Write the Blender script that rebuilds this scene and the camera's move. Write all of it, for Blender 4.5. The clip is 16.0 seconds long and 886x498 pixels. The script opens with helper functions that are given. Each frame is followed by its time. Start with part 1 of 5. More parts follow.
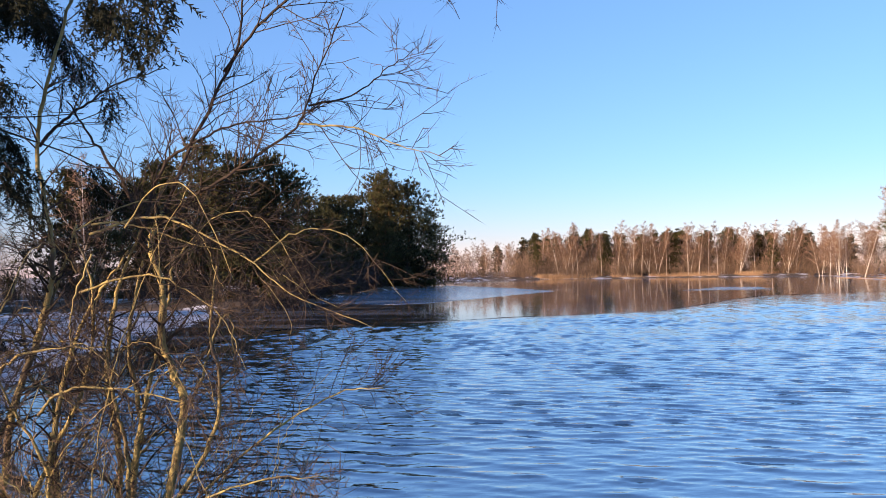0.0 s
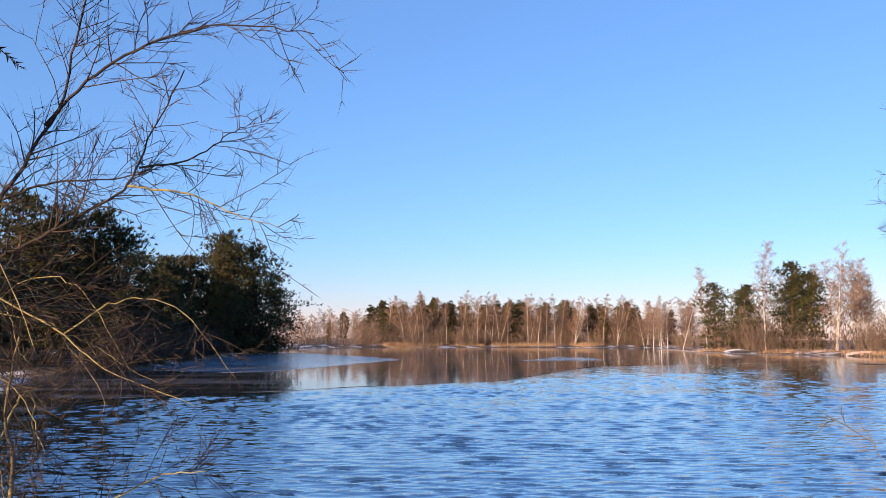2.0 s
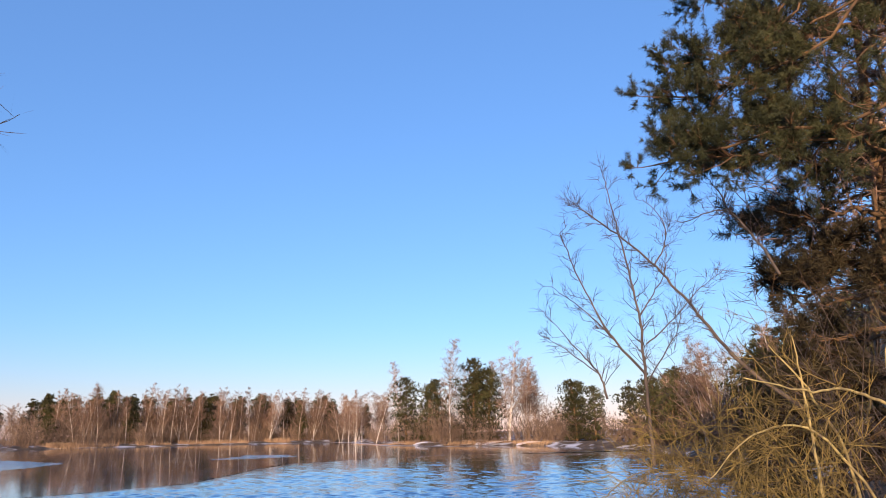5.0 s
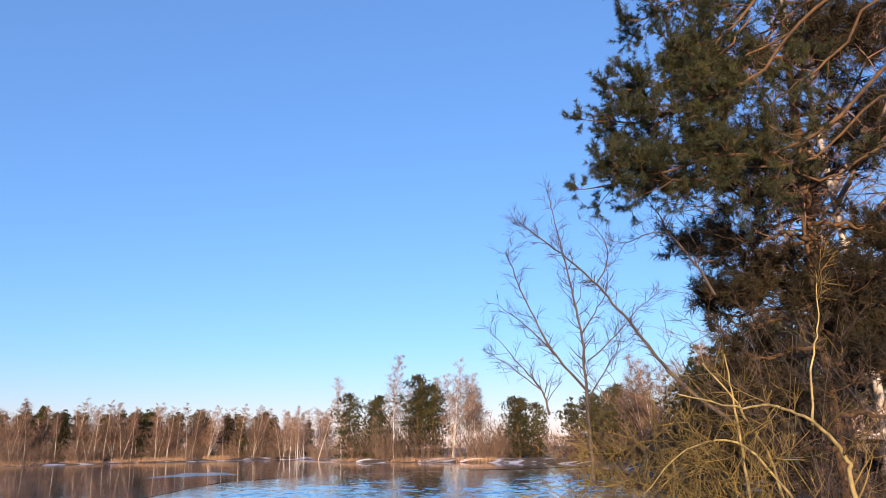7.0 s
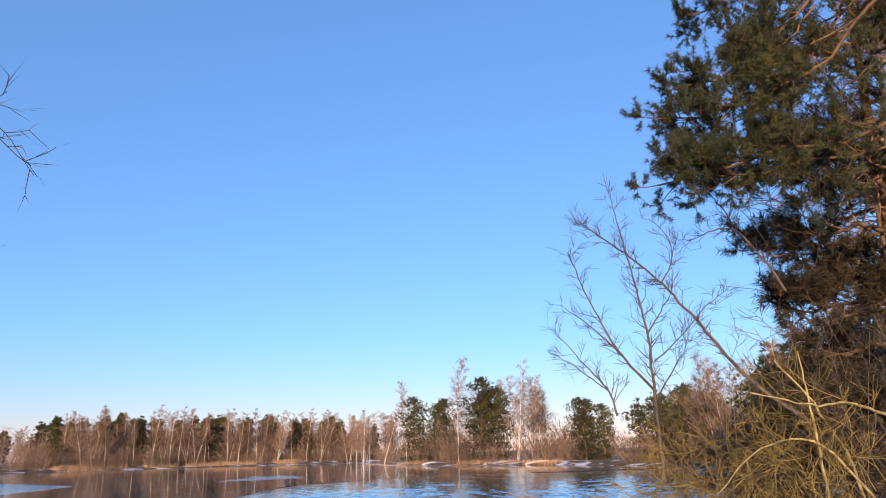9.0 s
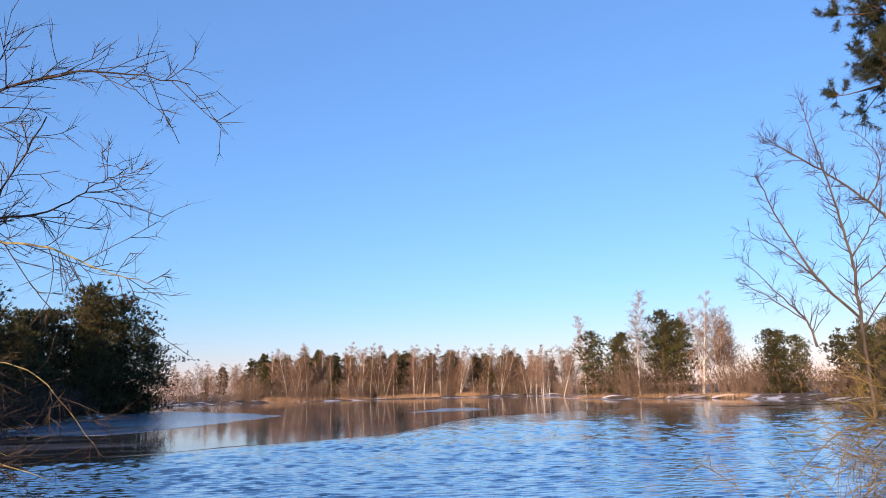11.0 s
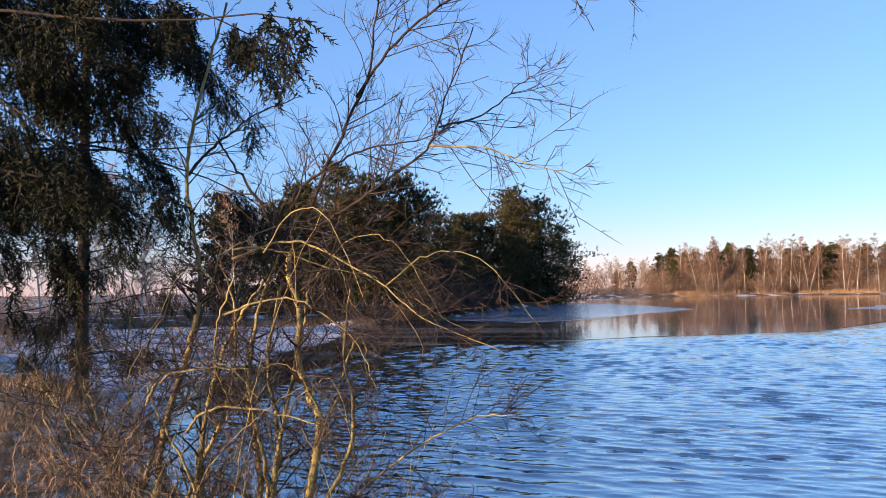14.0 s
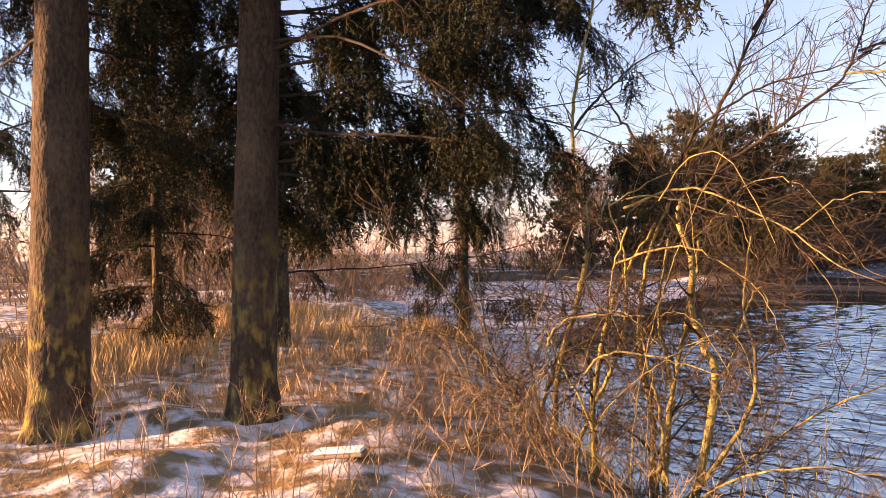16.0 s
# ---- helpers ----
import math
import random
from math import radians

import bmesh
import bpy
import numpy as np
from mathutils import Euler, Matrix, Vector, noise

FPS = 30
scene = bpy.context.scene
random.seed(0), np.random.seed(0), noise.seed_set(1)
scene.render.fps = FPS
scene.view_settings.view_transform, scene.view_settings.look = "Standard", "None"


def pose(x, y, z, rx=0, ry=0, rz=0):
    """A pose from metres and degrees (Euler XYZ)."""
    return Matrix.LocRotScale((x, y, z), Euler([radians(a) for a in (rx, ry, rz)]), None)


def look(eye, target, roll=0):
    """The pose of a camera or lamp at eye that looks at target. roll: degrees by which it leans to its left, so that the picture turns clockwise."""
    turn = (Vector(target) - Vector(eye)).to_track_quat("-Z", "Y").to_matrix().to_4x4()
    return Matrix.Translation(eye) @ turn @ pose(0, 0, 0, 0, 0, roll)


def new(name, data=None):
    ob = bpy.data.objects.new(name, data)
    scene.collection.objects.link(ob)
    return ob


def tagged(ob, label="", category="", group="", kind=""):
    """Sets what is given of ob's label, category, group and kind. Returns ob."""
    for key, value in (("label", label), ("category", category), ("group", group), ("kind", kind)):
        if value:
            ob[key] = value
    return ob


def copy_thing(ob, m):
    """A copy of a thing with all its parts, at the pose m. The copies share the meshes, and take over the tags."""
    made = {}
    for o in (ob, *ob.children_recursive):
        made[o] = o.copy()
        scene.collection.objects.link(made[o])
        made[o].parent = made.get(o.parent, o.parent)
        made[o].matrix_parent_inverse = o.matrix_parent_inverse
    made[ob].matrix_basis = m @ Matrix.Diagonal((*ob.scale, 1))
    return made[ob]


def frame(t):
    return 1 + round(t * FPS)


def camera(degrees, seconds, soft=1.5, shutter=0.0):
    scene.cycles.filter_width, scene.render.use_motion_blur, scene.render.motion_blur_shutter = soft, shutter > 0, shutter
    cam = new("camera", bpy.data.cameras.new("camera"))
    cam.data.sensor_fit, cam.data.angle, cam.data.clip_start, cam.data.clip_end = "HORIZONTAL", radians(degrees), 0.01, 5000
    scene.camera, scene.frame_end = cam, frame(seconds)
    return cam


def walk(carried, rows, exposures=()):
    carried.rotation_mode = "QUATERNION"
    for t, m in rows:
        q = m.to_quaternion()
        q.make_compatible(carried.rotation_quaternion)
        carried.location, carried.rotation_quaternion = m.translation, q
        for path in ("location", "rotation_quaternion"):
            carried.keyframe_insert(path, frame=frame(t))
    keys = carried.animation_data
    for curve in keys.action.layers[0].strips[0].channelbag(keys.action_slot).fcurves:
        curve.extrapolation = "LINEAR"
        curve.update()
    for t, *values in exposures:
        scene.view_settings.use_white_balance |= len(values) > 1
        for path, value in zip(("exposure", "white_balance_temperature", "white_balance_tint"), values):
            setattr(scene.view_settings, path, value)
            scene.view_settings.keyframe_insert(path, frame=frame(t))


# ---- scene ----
cam = camera(62.5, 16.0, soft=0.9)
PATH = [
    (0, (0.37, -0.572, 2.12), (0.258, 1.424, 2.183), -0.8),
    (0.5, (0.377, -0.577, 2.139), (0.322, 1.42, 2.235), -0.3),
    (1, (0.381, -0.544, 2.142), (0.416, 1.451, 2.282), -0.0),
    (1.5, (0.406, -0.561, 2.172), (0.56, 1.424, 2.362), 0.2),
    (2, (0.442, -0.528, 2.192), (0.742, 1.435, 2.435), 0.2),
    (2.5, (0.47, -0.544, 2.214), (0.928, 1.38, 2.51), 0.1),
    (3, (0.482, -0.535, 2.227), (1.091, 1.339, 2.571), -0.2),
    (3.5, (0.495, -0.513, 2.252), (1.238, 1.303, 2.64), -0.5),
    (4, (0.576, -0.441, 2.229), (1.431, 1.316, 2.657), -0.6),
    (4.5, (0.615, -0.415, 2.255), (1.567, 1.282, 2.714), -1.0),
    (5, (0.616, -0.442, 2.255), (1.644, 1.203, 2.74), -0.9),
    (5.2, (0.61, -0.46, 2.242), (1.665, 1.166, 2.735), -1.0),
    (7.3, (0.527, -0.518, 2.239), (1.671, 1.034, 2.768), -1.0),
    (7.5, (0.504, -0.525, 2.232), (1.64, 1.032, 2.766), -1.3),
    (8, (0.457, -0.624, 2.214), (1.553, 0.956, 2.763), -1.1),
    (8.2, (0.437, -0.624, 2.218), (1.518, 0.965, 2.771), -1.2),
    (10.3, (0.511, -0.489, 2.237), (1.298, 1.295, 2.684), -1.1),
    (10.5, (0.492, -0.515, 2.24), (1.231, 1.294, 2.666), -1.1),
    (11, (0.472, -0.514, 2.229), (1.072, 1.357, 2.606), -1.3),
    (11.5, (0.461, -0.496, 2.216), (0.9, 1.427, 2.545), -1.2),
    (12, (0.448, -0.468, 2.198), (0.715, 1.494, 2.479), -1.0),
    (12.5, (0.406, -0.4, 2.209), (0.499, 1.584, 2.444), -0.9),
    (13, (0.387, -0.397, 2.212), (0.301, 1.592, 2.402), -0.5),
    (13.5, (0.373, -0.393, 2.202), (0.102, 1.583, 2.351), -0.5),
    (14, (0.332, -0.404, 2.173), (-0.13, 1.538, 2.286), -0.8),
    (14.5, (0.284, -0.455, 2.163), (-0.379, 1.43, 2.241), -0.9),
    (15, (0.169, -0.479, 2.15), (-0.704, 1.32, 2.197), -0.9),
    (15.5, (0.07, -0.563, 2.126), (-1.011, 1.12, 2.154), -1.1),
    (16, (-0.001, -0.614, 2.125), (-1.281, 0.923, 2.133), -1.2),
]
walk(cam, [(t, look(eye, target, roll)) for t, eye, target, roll in PATH], [(0.0, 1.25, 5950, 22), (3.5, 1.0, 5700, 20), (8.0, 1.05, 5700, 20), (12.0, 1.08, 5750, 20), (13.5, 1.25, 6000, 22), (15.0, 1.65, 6800, 26), (16.0, 2.0, 9700, 40)])


# ---- light ----
SUN_AZ, SUN_EL = 226.0, 10.0
world = bpy.data.worlds.new("sky")
scene.world = world
world.use_nodes = True
wn = world.node_tree
sky = wn.nodes.new("ShaderNodeTexSky")
sky.sky_type, sky.sun_disc = "NISHITA", False
sky.sun_elevation, sky.sun_rotation = radians(SUN_EL), radians(SUN_AZ)
sky.air_density, sky.dust_density, sky.ozone_density = 1.2, 0.0, 4.0
wn.nodes["Background"].inputs["Strength"].default_value = 0.1
haze = wn.nodes.new("ShaderNodeMix")
haze.data_type = "RGBA"
haze.inputs[0].default_value, haze.inputs[7].default_value = 0.28, (1.4, 2.7, 5.0, 1)
wn.links.new(sky.outputs["Color"], haze.inputs[6])
# a low belt of pale winter haze round the whole horizon
way = wn.nodes.new("ShaderNodeTexCoord")
up = wn.nodes.new("ShaderNodeSeparateXYZ")
belt = wn.nodes.new("ShaderNodeMapRange")
belt.interpolation_type = "SMOOTHSTEP"
belt.inputs["From Min"].default_value, belt.inputs["From Max"].default_value = 0.15, -0.03
pale = wn.nodes.new("ShaderNodeMix")
pale.data_type, pale.blend_type = "RGBA", "MULTIPLY"
pale.inputs[7].default_value = (1.30, 0.96, 0.93, 1)
wn.links.new(way.outputs["Generated"], up.inputs[0])
wn.links.new(up.outputs[2], belt.inputs["Value"])
wn.links.new(belt.outputs[0], pale.inputs[0])
wn.links.new(haze.outputs[2], pale.inputs[6])
wn.links.new(pale.outputs[2], wn.nodes["Background"].inputs["Color"])
to_sun = Vector((math.sin(radians(SUN_AZ)) * math.cos(radians(SUN_EL)), math.cos(radians(SUN_AZ)) * math.cos(radians(SUN_EL)), math.sin(radians(SUN_EL))))
sun = new("sun", bpy.data.lights.new("sun", "SUN"))
sun.data.energy, sun.data.angle, sun.data.color = 5.0, radians(0.6), (1.0, 0.69, 0.40)
sun.matrix_world = look(to_sun * 300, (0, 0, 0))
scene.view_settings.exposure = 0.0


# ---- materials ----
def material(name, low, high, scale=3.0, rough=0.8, bump=0.0, bump_scale=40.0, stretch=(1, 1, 1), third=None, third_scale=0.7, third_cut=(0.5, 0.65), spec=0.3, vary=0.0, space="Object", third_top=0.0):
    """Two tones mixed by fine and coarse noise, an optional third tone in patches, and fine relief."""
    m = bpy.data.materials.new(name)
    m.use_nodes = True
    nt = m.node_tree
    bsdf = nt.nodes["Principled BSDF"]
    bsdf.inputs["Roughness"].default_value = rough
    bsdf.inputs["Specular IOR Level"].default_value = spec
    tex = nt.nodes.new("ShaderNodeTexCoord")
    mp = nt.nodes.new("ShaderNodeMapping")
    mp.inputs["Scale"].default_value = stretch
    nt.links.new(tex.outputs[space], mp.inputs["Vector"])

    def noise_node(s, detail=5.0):
        n = nt.nodes.new("ShaderNodeTexNoise")
        n.inputs["Scale"].default_value, n.inputs["Detail"].default_value = s, detail
        nt.links.new(mp.outputs[0], n.inputs["Vector"])
        return n

    def ramp(source, a, b):
        r = nt.nodes.new("ShaderNodeMapRange")
        r.inputs["From Min"].default_value, r.inputs["From Max"].default_value = a, b
        nt.links.new(source, r.inputs["Value"])
        return r.outputs[0]

    def mix(fac, a, b):
        x = nt.nodes.new("ShaderNodeMix")
        x.data_type = "RGBA"
        if isinstance(fac, float):
            x.inputs[0].default_value = fac
        else:
            nt.links.new(fac, x.inputs[0])
        for sock, val in ((x.inputs[6], a), (x.inputs[7], b)):
            if isinstance(val, tuple):
                sock.default_value = (*val, 1)
            else:
                nt.links.new(val, sock)
        return x.outputs[2]

    fine, coarse = noise_node(scale), noise_node(scale * 0.13, 3)
    add = nt.nodes.new("ShaderNodeMath")
    add.operation = "ADD"
    nt.links.new(fine.outputs["Fac"], add.inputs[0])
    nt.links.new(coarse.outputs["Fac"], add.inputs[1])
    col = mix(ramp(add.outputs[0], 0.75, 1.25), low, high)
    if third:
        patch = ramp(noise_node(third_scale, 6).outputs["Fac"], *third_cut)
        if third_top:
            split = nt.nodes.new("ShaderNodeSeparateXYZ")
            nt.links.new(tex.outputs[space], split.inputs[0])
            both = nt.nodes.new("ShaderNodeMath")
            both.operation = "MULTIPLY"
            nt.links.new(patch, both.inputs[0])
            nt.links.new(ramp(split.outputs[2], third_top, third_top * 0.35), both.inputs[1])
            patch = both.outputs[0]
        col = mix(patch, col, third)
    if vary:
        info = nt.nodes.new("ShaderNodeObjectInfo")
        hsv = nt.nodes.new("ShaderNodeHueSaturation")
        rng = nt.nodes.new("ShaderNodeMapRange")
        rng.inputs["To Min"].default_value, rng.inputs["To Max"].default_value = 1 - vary, 1 + vary
        nt.links.new(info.outputs["Random"], rng.inputs["Value"])
        nt.links.new(rng.outputs[0], hsv.inputs["Value"])
        nt.links.new(col, hsv.inputs["Color"])
        col = hsv.outputs["Color"]
    nt.links.new(col, bsdf.inputs["Base Color"])
    if bump:
        b = nt.nodes.new("ShaderNodeBump")
        b.inputs["Strength"].default_value, b.inputs["Distance"].default_value = 0.8, bump
        nt.links.new(noise_node(bump_scale, 6).outputs["Fac"], b.inputs["Height"])
        nt.links.new(b.outputs[0], bsdf.inputs["Normal"])
    return m


M_GROUND = material("snowy_grass_soil", (0.16, 0.10, 0.05), (0.30, 0.20, 0.10), 6, 0.95, 0.03, 14, third=(0.70, 0.67, 0.67), third_scale=3.2, third_cut=(0.455, 0.60))
M_SOIL = material("woodland_soil", (0.055, 0.04, 0.027), (0.16, 0.11, 0.068), 1.5, 0.95, 0.03, 8, third=(0.62, 0.61, 0.62), third_scale=0.3, third_cut=(0.54, 0.62))
# third tone: lichen, plus the trunk foot's sunlight put into the colour
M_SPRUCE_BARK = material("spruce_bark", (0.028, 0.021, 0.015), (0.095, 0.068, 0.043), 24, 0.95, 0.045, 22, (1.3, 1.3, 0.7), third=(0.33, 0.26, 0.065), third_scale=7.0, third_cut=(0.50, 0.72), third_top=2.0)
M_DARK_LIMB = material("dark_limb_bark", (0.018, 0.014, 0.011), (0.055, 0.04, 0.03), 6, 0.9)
M_PINE_BARK = material("pine_bark", (0.05, 0.032, 0.017), (0.15, 0.084, 0.032), 7, 0.9, 0.02, 15, (1.6, 1.6, 0.6))
M_BIRCH_BARK = material("birch_bark", (0.38, 0.33, 0.27), (0.64, 0.58, 0.49), 1.2, 0.7, third=(0.06, 0.05, 0.05), third_scale=2.4, third_cut=(0.60, 0.68), stretch=(1, 1, 1.6))
M_BIRCH_LIMB = material("birch_limb_bark", (0.18, 0.13, 0.09), (0.36, 0.27, 0.19), 2, 0.8)
M_BIRCH_TWIG = material("birch_twig", (0.115, 0.07, 0.045), (0.25, 0.155, 0.098), 2, 0.8, vary=0.3)
M_ALDER_BARK = material("grey_bark", (0.045, 0.035, 0.03), (0.12, 0.092, 0.07), 8, 0.85, 0.008, 30, (1, 1, 0.5))
M_WILLOW = material("willow_bark", (0.14, 0.11, 0.05), (0.42, 0.335, 0.12), 14, 0.75, 0.006, 30, (1, 1, 0.5), third=(0.10, 0.075, 0.05), third_scale=5.0, third_cut=(0.55, 0.68))
M_WILLOW_TWIG = material("willow_twig", (0.02, 0.015, 0.011), (0.085, 0.058, 0.036), 5, 0.75)
M_OSIER_TWIG = material("yellow_osier_twig", (0.055, 0.042, 0.012), (0.23, 0.165, 0.04), 5, 0.7)
M_ALDER_TWIG = material("alder_twig", (0.025, 0.019, 0.017), (0.075, 0.054, 0.04), 5, 0.8)
M_PINE_NEEDLE = material("pine_needles", (0.012, 0.018, 0.010), (0.06, 0.062, 0.022), 2.5, 0.7, spec=0.2)
# brown needles with the shade inside the dense crowns mixed into the tone
M_SHADED_BROWN_NEEDLE = material("shaded_brown_needles", (0.012, 0.011, 0.007), (0.048, 0.038, 0.018), 1.5, 0.8, spec=0.15)
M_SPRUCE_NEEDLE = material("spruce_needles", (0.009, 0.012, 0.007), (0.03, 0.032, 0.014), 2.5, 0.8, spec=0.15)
M_FAR_NEEDLE = material("far_pine_needles", (0.007, 0.010, 0.005), (0.092, 0.085, 0.026), 0.6, 0.7, vary=0.3, spec=0.2)
M_REED = material("dry_reed", (0.24, 0.15, 0.08), (0.46, 0.31, 0.17), 0.6, 0.8)
M_GRASS = material("dry_grass", (0.17, 0.112, 0.055), (0.46, 0.33, 0.17), 1.5, 0.8)
M_SHRUB = material("bare_shrub_twig", (0.09, 0.062, 0.042), (0.21, 0.142, 0.092), 0.6, 0.85, vary=0.25)
M_FROST = material("frosted_ice", (0.14, 0.18, 0.23), (0.36, 0.42, 0.50), 0.3, 0.16, stretch=(0.4, 1.5, 1), third=(0.07, 0.09, 0.12), third_scale=0.25, third_cut=(0.52, 0.66))
M_DUSTED = material("snow_dusted_ice", (0.24, 0.25, 0.28), (0.60, 0.60, 0.64), 1.6, 0.6, 0.01, 5, stretch=(1, 1.6, 1), third=(0.07, 0.08, 0.10), third_scale=0.5, third_cut=(0.50, 0.64))
M_SNOW = material("snow", (0.74, 0.74, 0.77), (0.84, 0.84, 0.85), 6, 0.7, 0.02, 10)
M_WOOD_GREY = material("weathered_wood", (0.14, 0.12, 0.10), (0.28, 0.24, 0.20), 12, 0.85, 0.004, 30, (1, 6, 6))


def water_material():
    """Dark lake water with wind ripples of two sizes."""
    m = bpy.data.materials.new("lake_water")
    m.use_nodes = True
    nt = m.node_tree
    bsdf = nt.nodes["Principled BSDF"]
    bsdf.inputs["Base Color"].default_value = (0.010, 0.026, 0.04, 1)
    bsdf.inputs["Roughness"].default_value = 0.02
    bsdf.inputs["IOR"].default_value = 1.5
    bsdf.inputs["Specular IOR Level"].default_value = 0.5
    tex = nt.nodes.new("ShaderNodeTexCoord")
    prev = None
    for scale, stretch, turn, dist in ((9.0, (0.9, 1.7, 1), -19, 0.0022), (3.4, (0.7, 2.0, 1), -14, 0.006)):
        mp = nt.nodes.new("ShaderNodeMapping")
        mp.inputs["Scale"].default_value = stretch
        mp.inputs["Rotation"].default_value = (0, 0, radians(turn))
        nt.links.new(tex.outputs["Object"], mp.inputs["Vector"])
        n = nt.nodes.new("ShaderNodeTexNoise")
        n.inputs["Scale"].default_value, n.inputs["Detail"].default_value, n.inputs["Roughness"].default_value, n.inputs["Distortion"].default_value = scale, 2.0, 0.4, 0.5
        nt.links.new(mp.outputs[0], n.inputs["Vector"])
        b = nt.nodes.new("ShaderNodeBump")
        b.inputs["Strength"].default_value, b.inputs["Distance"].default_value = 1.0, dist
        nt.links.new(n.outputs["Fac"], b.inputs["Height"])
        if prev:
            nt.links.new(prev.outputs[0], b.inputs["Normal"])
        prev = b
    nt.links.new(prev.outputs[0], bsdf.inputs["Normal"])
    gloss = nt.nodes.new("ShaderNodeBsdfGlossy")
    gloss.inputs["Color"].default_value = (0.9, 0.95, 1.0, 1)
    gloss.inputs["Roughness"].default_value = 0.02
    nt.links.new(prev.outputs[0], gloss.inputs["Normal"])
    both = nt.nodes.new("ShaderNodeMixShader")
    both.inputs[0].default_value = 0.4
    nt.links.new(bsdf.outputs[0], both.inputs[1])
    nt.links.new(gloss.outputs[0], both.inputs[2])
    nt.links.new(both.outputs[0], nt.nodes["Material Output"].inputs["Surface"])
    return m


def ice_material():
    """Thin clear ice, nearly a mirror, with streaks of frost."""
    m = material("clear_ice", (0.010, 0.013, 0.016), (0.035, 0.04, 0.048), 0.5, 0.06, stretch=(0.25, 1.6, 1), third=(0.34, 0.35, 0.37), third_scale=0.35, third_cut=(0.46, 0.78))
    nt = m.node_tree
    bsdf = nt.nodes["Principled BSDF"]
    bsdf.inputs["Specular IOR Level"].default_value = 0.5
    bsdf.inputs["IOR"].default_value = 1.31
    tex = nt.nodes.new("ShaderNodeTexCoord")
    n = nt.nodes.new("ShaderNodeTexNoise")
    n.inputs["Scale"].default_value, n.inputs["Detail"].default_value = 1.2, 4
    nt.links.new(tex.outputs["Object"], n.inputs["Vector"])
    b = nt.nodes.new("ShaderNodeBump")
    b.inputs["Strength"].default_value, b.inputs["Distance"].default_value = 1.0, 0.0018
    nt.links.new(n.outputs["Fac"], b.inputs["Height"])
    nt.links.new(b.outputs[0], bsdf.inputs["Normal"])
    return m


M_WATER, M_ICE = water_material(), ice_material()


# ---- building helpers ----
class Geo:
    """Triangles gathered into one mesh."""

    def __init__(self):
        self.v, self.f, self.n = [], [], 0

    def add(self, verts, tris):
        self.v.append(np.asarray(verts, float).reshape(-1, 3))
        self.f.append(np.asarray(tris, np.int64).reshape(-1, 3) + self.n)
        self.n += len(self.v[-1])
        return self

    def tube(self, pts, radii, sides=5):
        pts = np.asarray(pts, float)
        k = len(pts)
        radii = np.broadcast_to(np.asarray(radii, float), (k,))
        tan = np.gradient(pts, axis=0)
        tan /= np.linalg.norm(tan, axis=1)[:, None] + 1e-9
        ref = np.array([0.31, 0.95, 0.05]) if abs(tan[0, 2]) > 0.7 else np.array([0.05, 0.1, 1.0])
        a = np.cross(tan, ref)
        a /= np.linalg.norm(a, axis=1)[:, None] + 1e-9
        b = np.cross(tan, a)
        ang = np.arange(sides) * 2 * np.pi / sides
        ring = pts[:, None] + radii[:, None, None] * (np.cos(ang)[None, :, None] * a[:, None] + np.sin(ang)[None, :, None] * b[:, None])
        i, j = np.meshgrid(np.arange(k - 1), np.arange(sides), indexing="ij")
        p, q = i * sides + j, i * sides + (j + 1) % sides
        tris = np.concatenate([np.stack([p, q, q + sides], -1).reshape(-1, 3), np.stack([p, q + sides, p + sides], -1).reshape(-1, 3)])
        verts = np.concatenate([ring.reshape(-1, 3), pts[-1:]])
        last = (k - 1) * sides
        cap = [(last + s, last + (s + 1) % sides, k * sides) for s in range(sides)]
        return self.add(verts, np.concatenate([tris, cap]))

    def blades(self, base, dirs, length, width, bend=0.0):
        """Slender two-triangle blades that may droop at the tip."""
        base, dirs = np.asarray(base, float), np.asarray(dirs, float)
        k = len(base)
        length, width = np.broadcast_to(length, (k,))[:, None], np.broadcast_to(width, (k,))[:, None]
        dirs = dirs / (np.linalg.norm(dirs, axis=1)[:, None] + 1e-9)
        side = np.cross(dirs, RNG.normal(size=(k, 3)))
        side /= np.linalg.norm(side, axis=1)[:, None] + 1e-9
        mid = base + dirs * length * 0.55 + np.array([0, 0, -1.0]) * bend * length * 0.3
        tip = base + dirs * length + np.array([0, 0, -1.0]) * bend * length
        verts = np.stack([base - side * width / 2, base + side * width / 2, mid + side * width / 2.6, tip], 1).reshape(-1, 3)
        o = np.arange(k)[:, None] * 4
        tris = np.concatenate([o + np.array([[0, 1, 2]]), o + np.array([[0, 2, 3]])])
        return self.add(verts, tris)

    def needles(self, base, dirs, length, width):
        """Slender one-triangle needles."""
        base, dirs = np.asarray(base, float), np.asarray(dirs, float)
        k = len(base)
        length, width = np.broadcast_to(length, (k,))[:, None], np.broadcast_to(width, (k,))[:, None]
        dirs = dirs / (np.linalg.norm(dirs, axis=1)[:, None] + 1e-9)
        side = np.cross(dirs, RNG.normal(size=(k, 3)))
        side /= np.linalg.norm(side, axis=1)[:, None] + 1e-9
        verts = np.stack([base - side * width / 2, base + side * width / 2, base + dirs * length], 1).reshape(-1, 3)
        return self.add(verts, np.arange(k * 3).reshape(-1, 3))

    def scatter(self, other, rot, place, size):
        """Copies of another Geo, joined in."""
        tv, tf = np.concatenate(other.v), np.concatenate(other.f)
        k = len(place)
        size = np.broadcast_to(size, (k,))
        verts = np.einsum("kij,nj->kni", rot, tv) * size[:, None, None] + np.asarray(place)[:, None]
        tris = tf[None] + (np.arange(k) * len(tv))[:, None, None]
        return self.add(verts.reshape(-1, 3), tris.reshape(-1, 3))

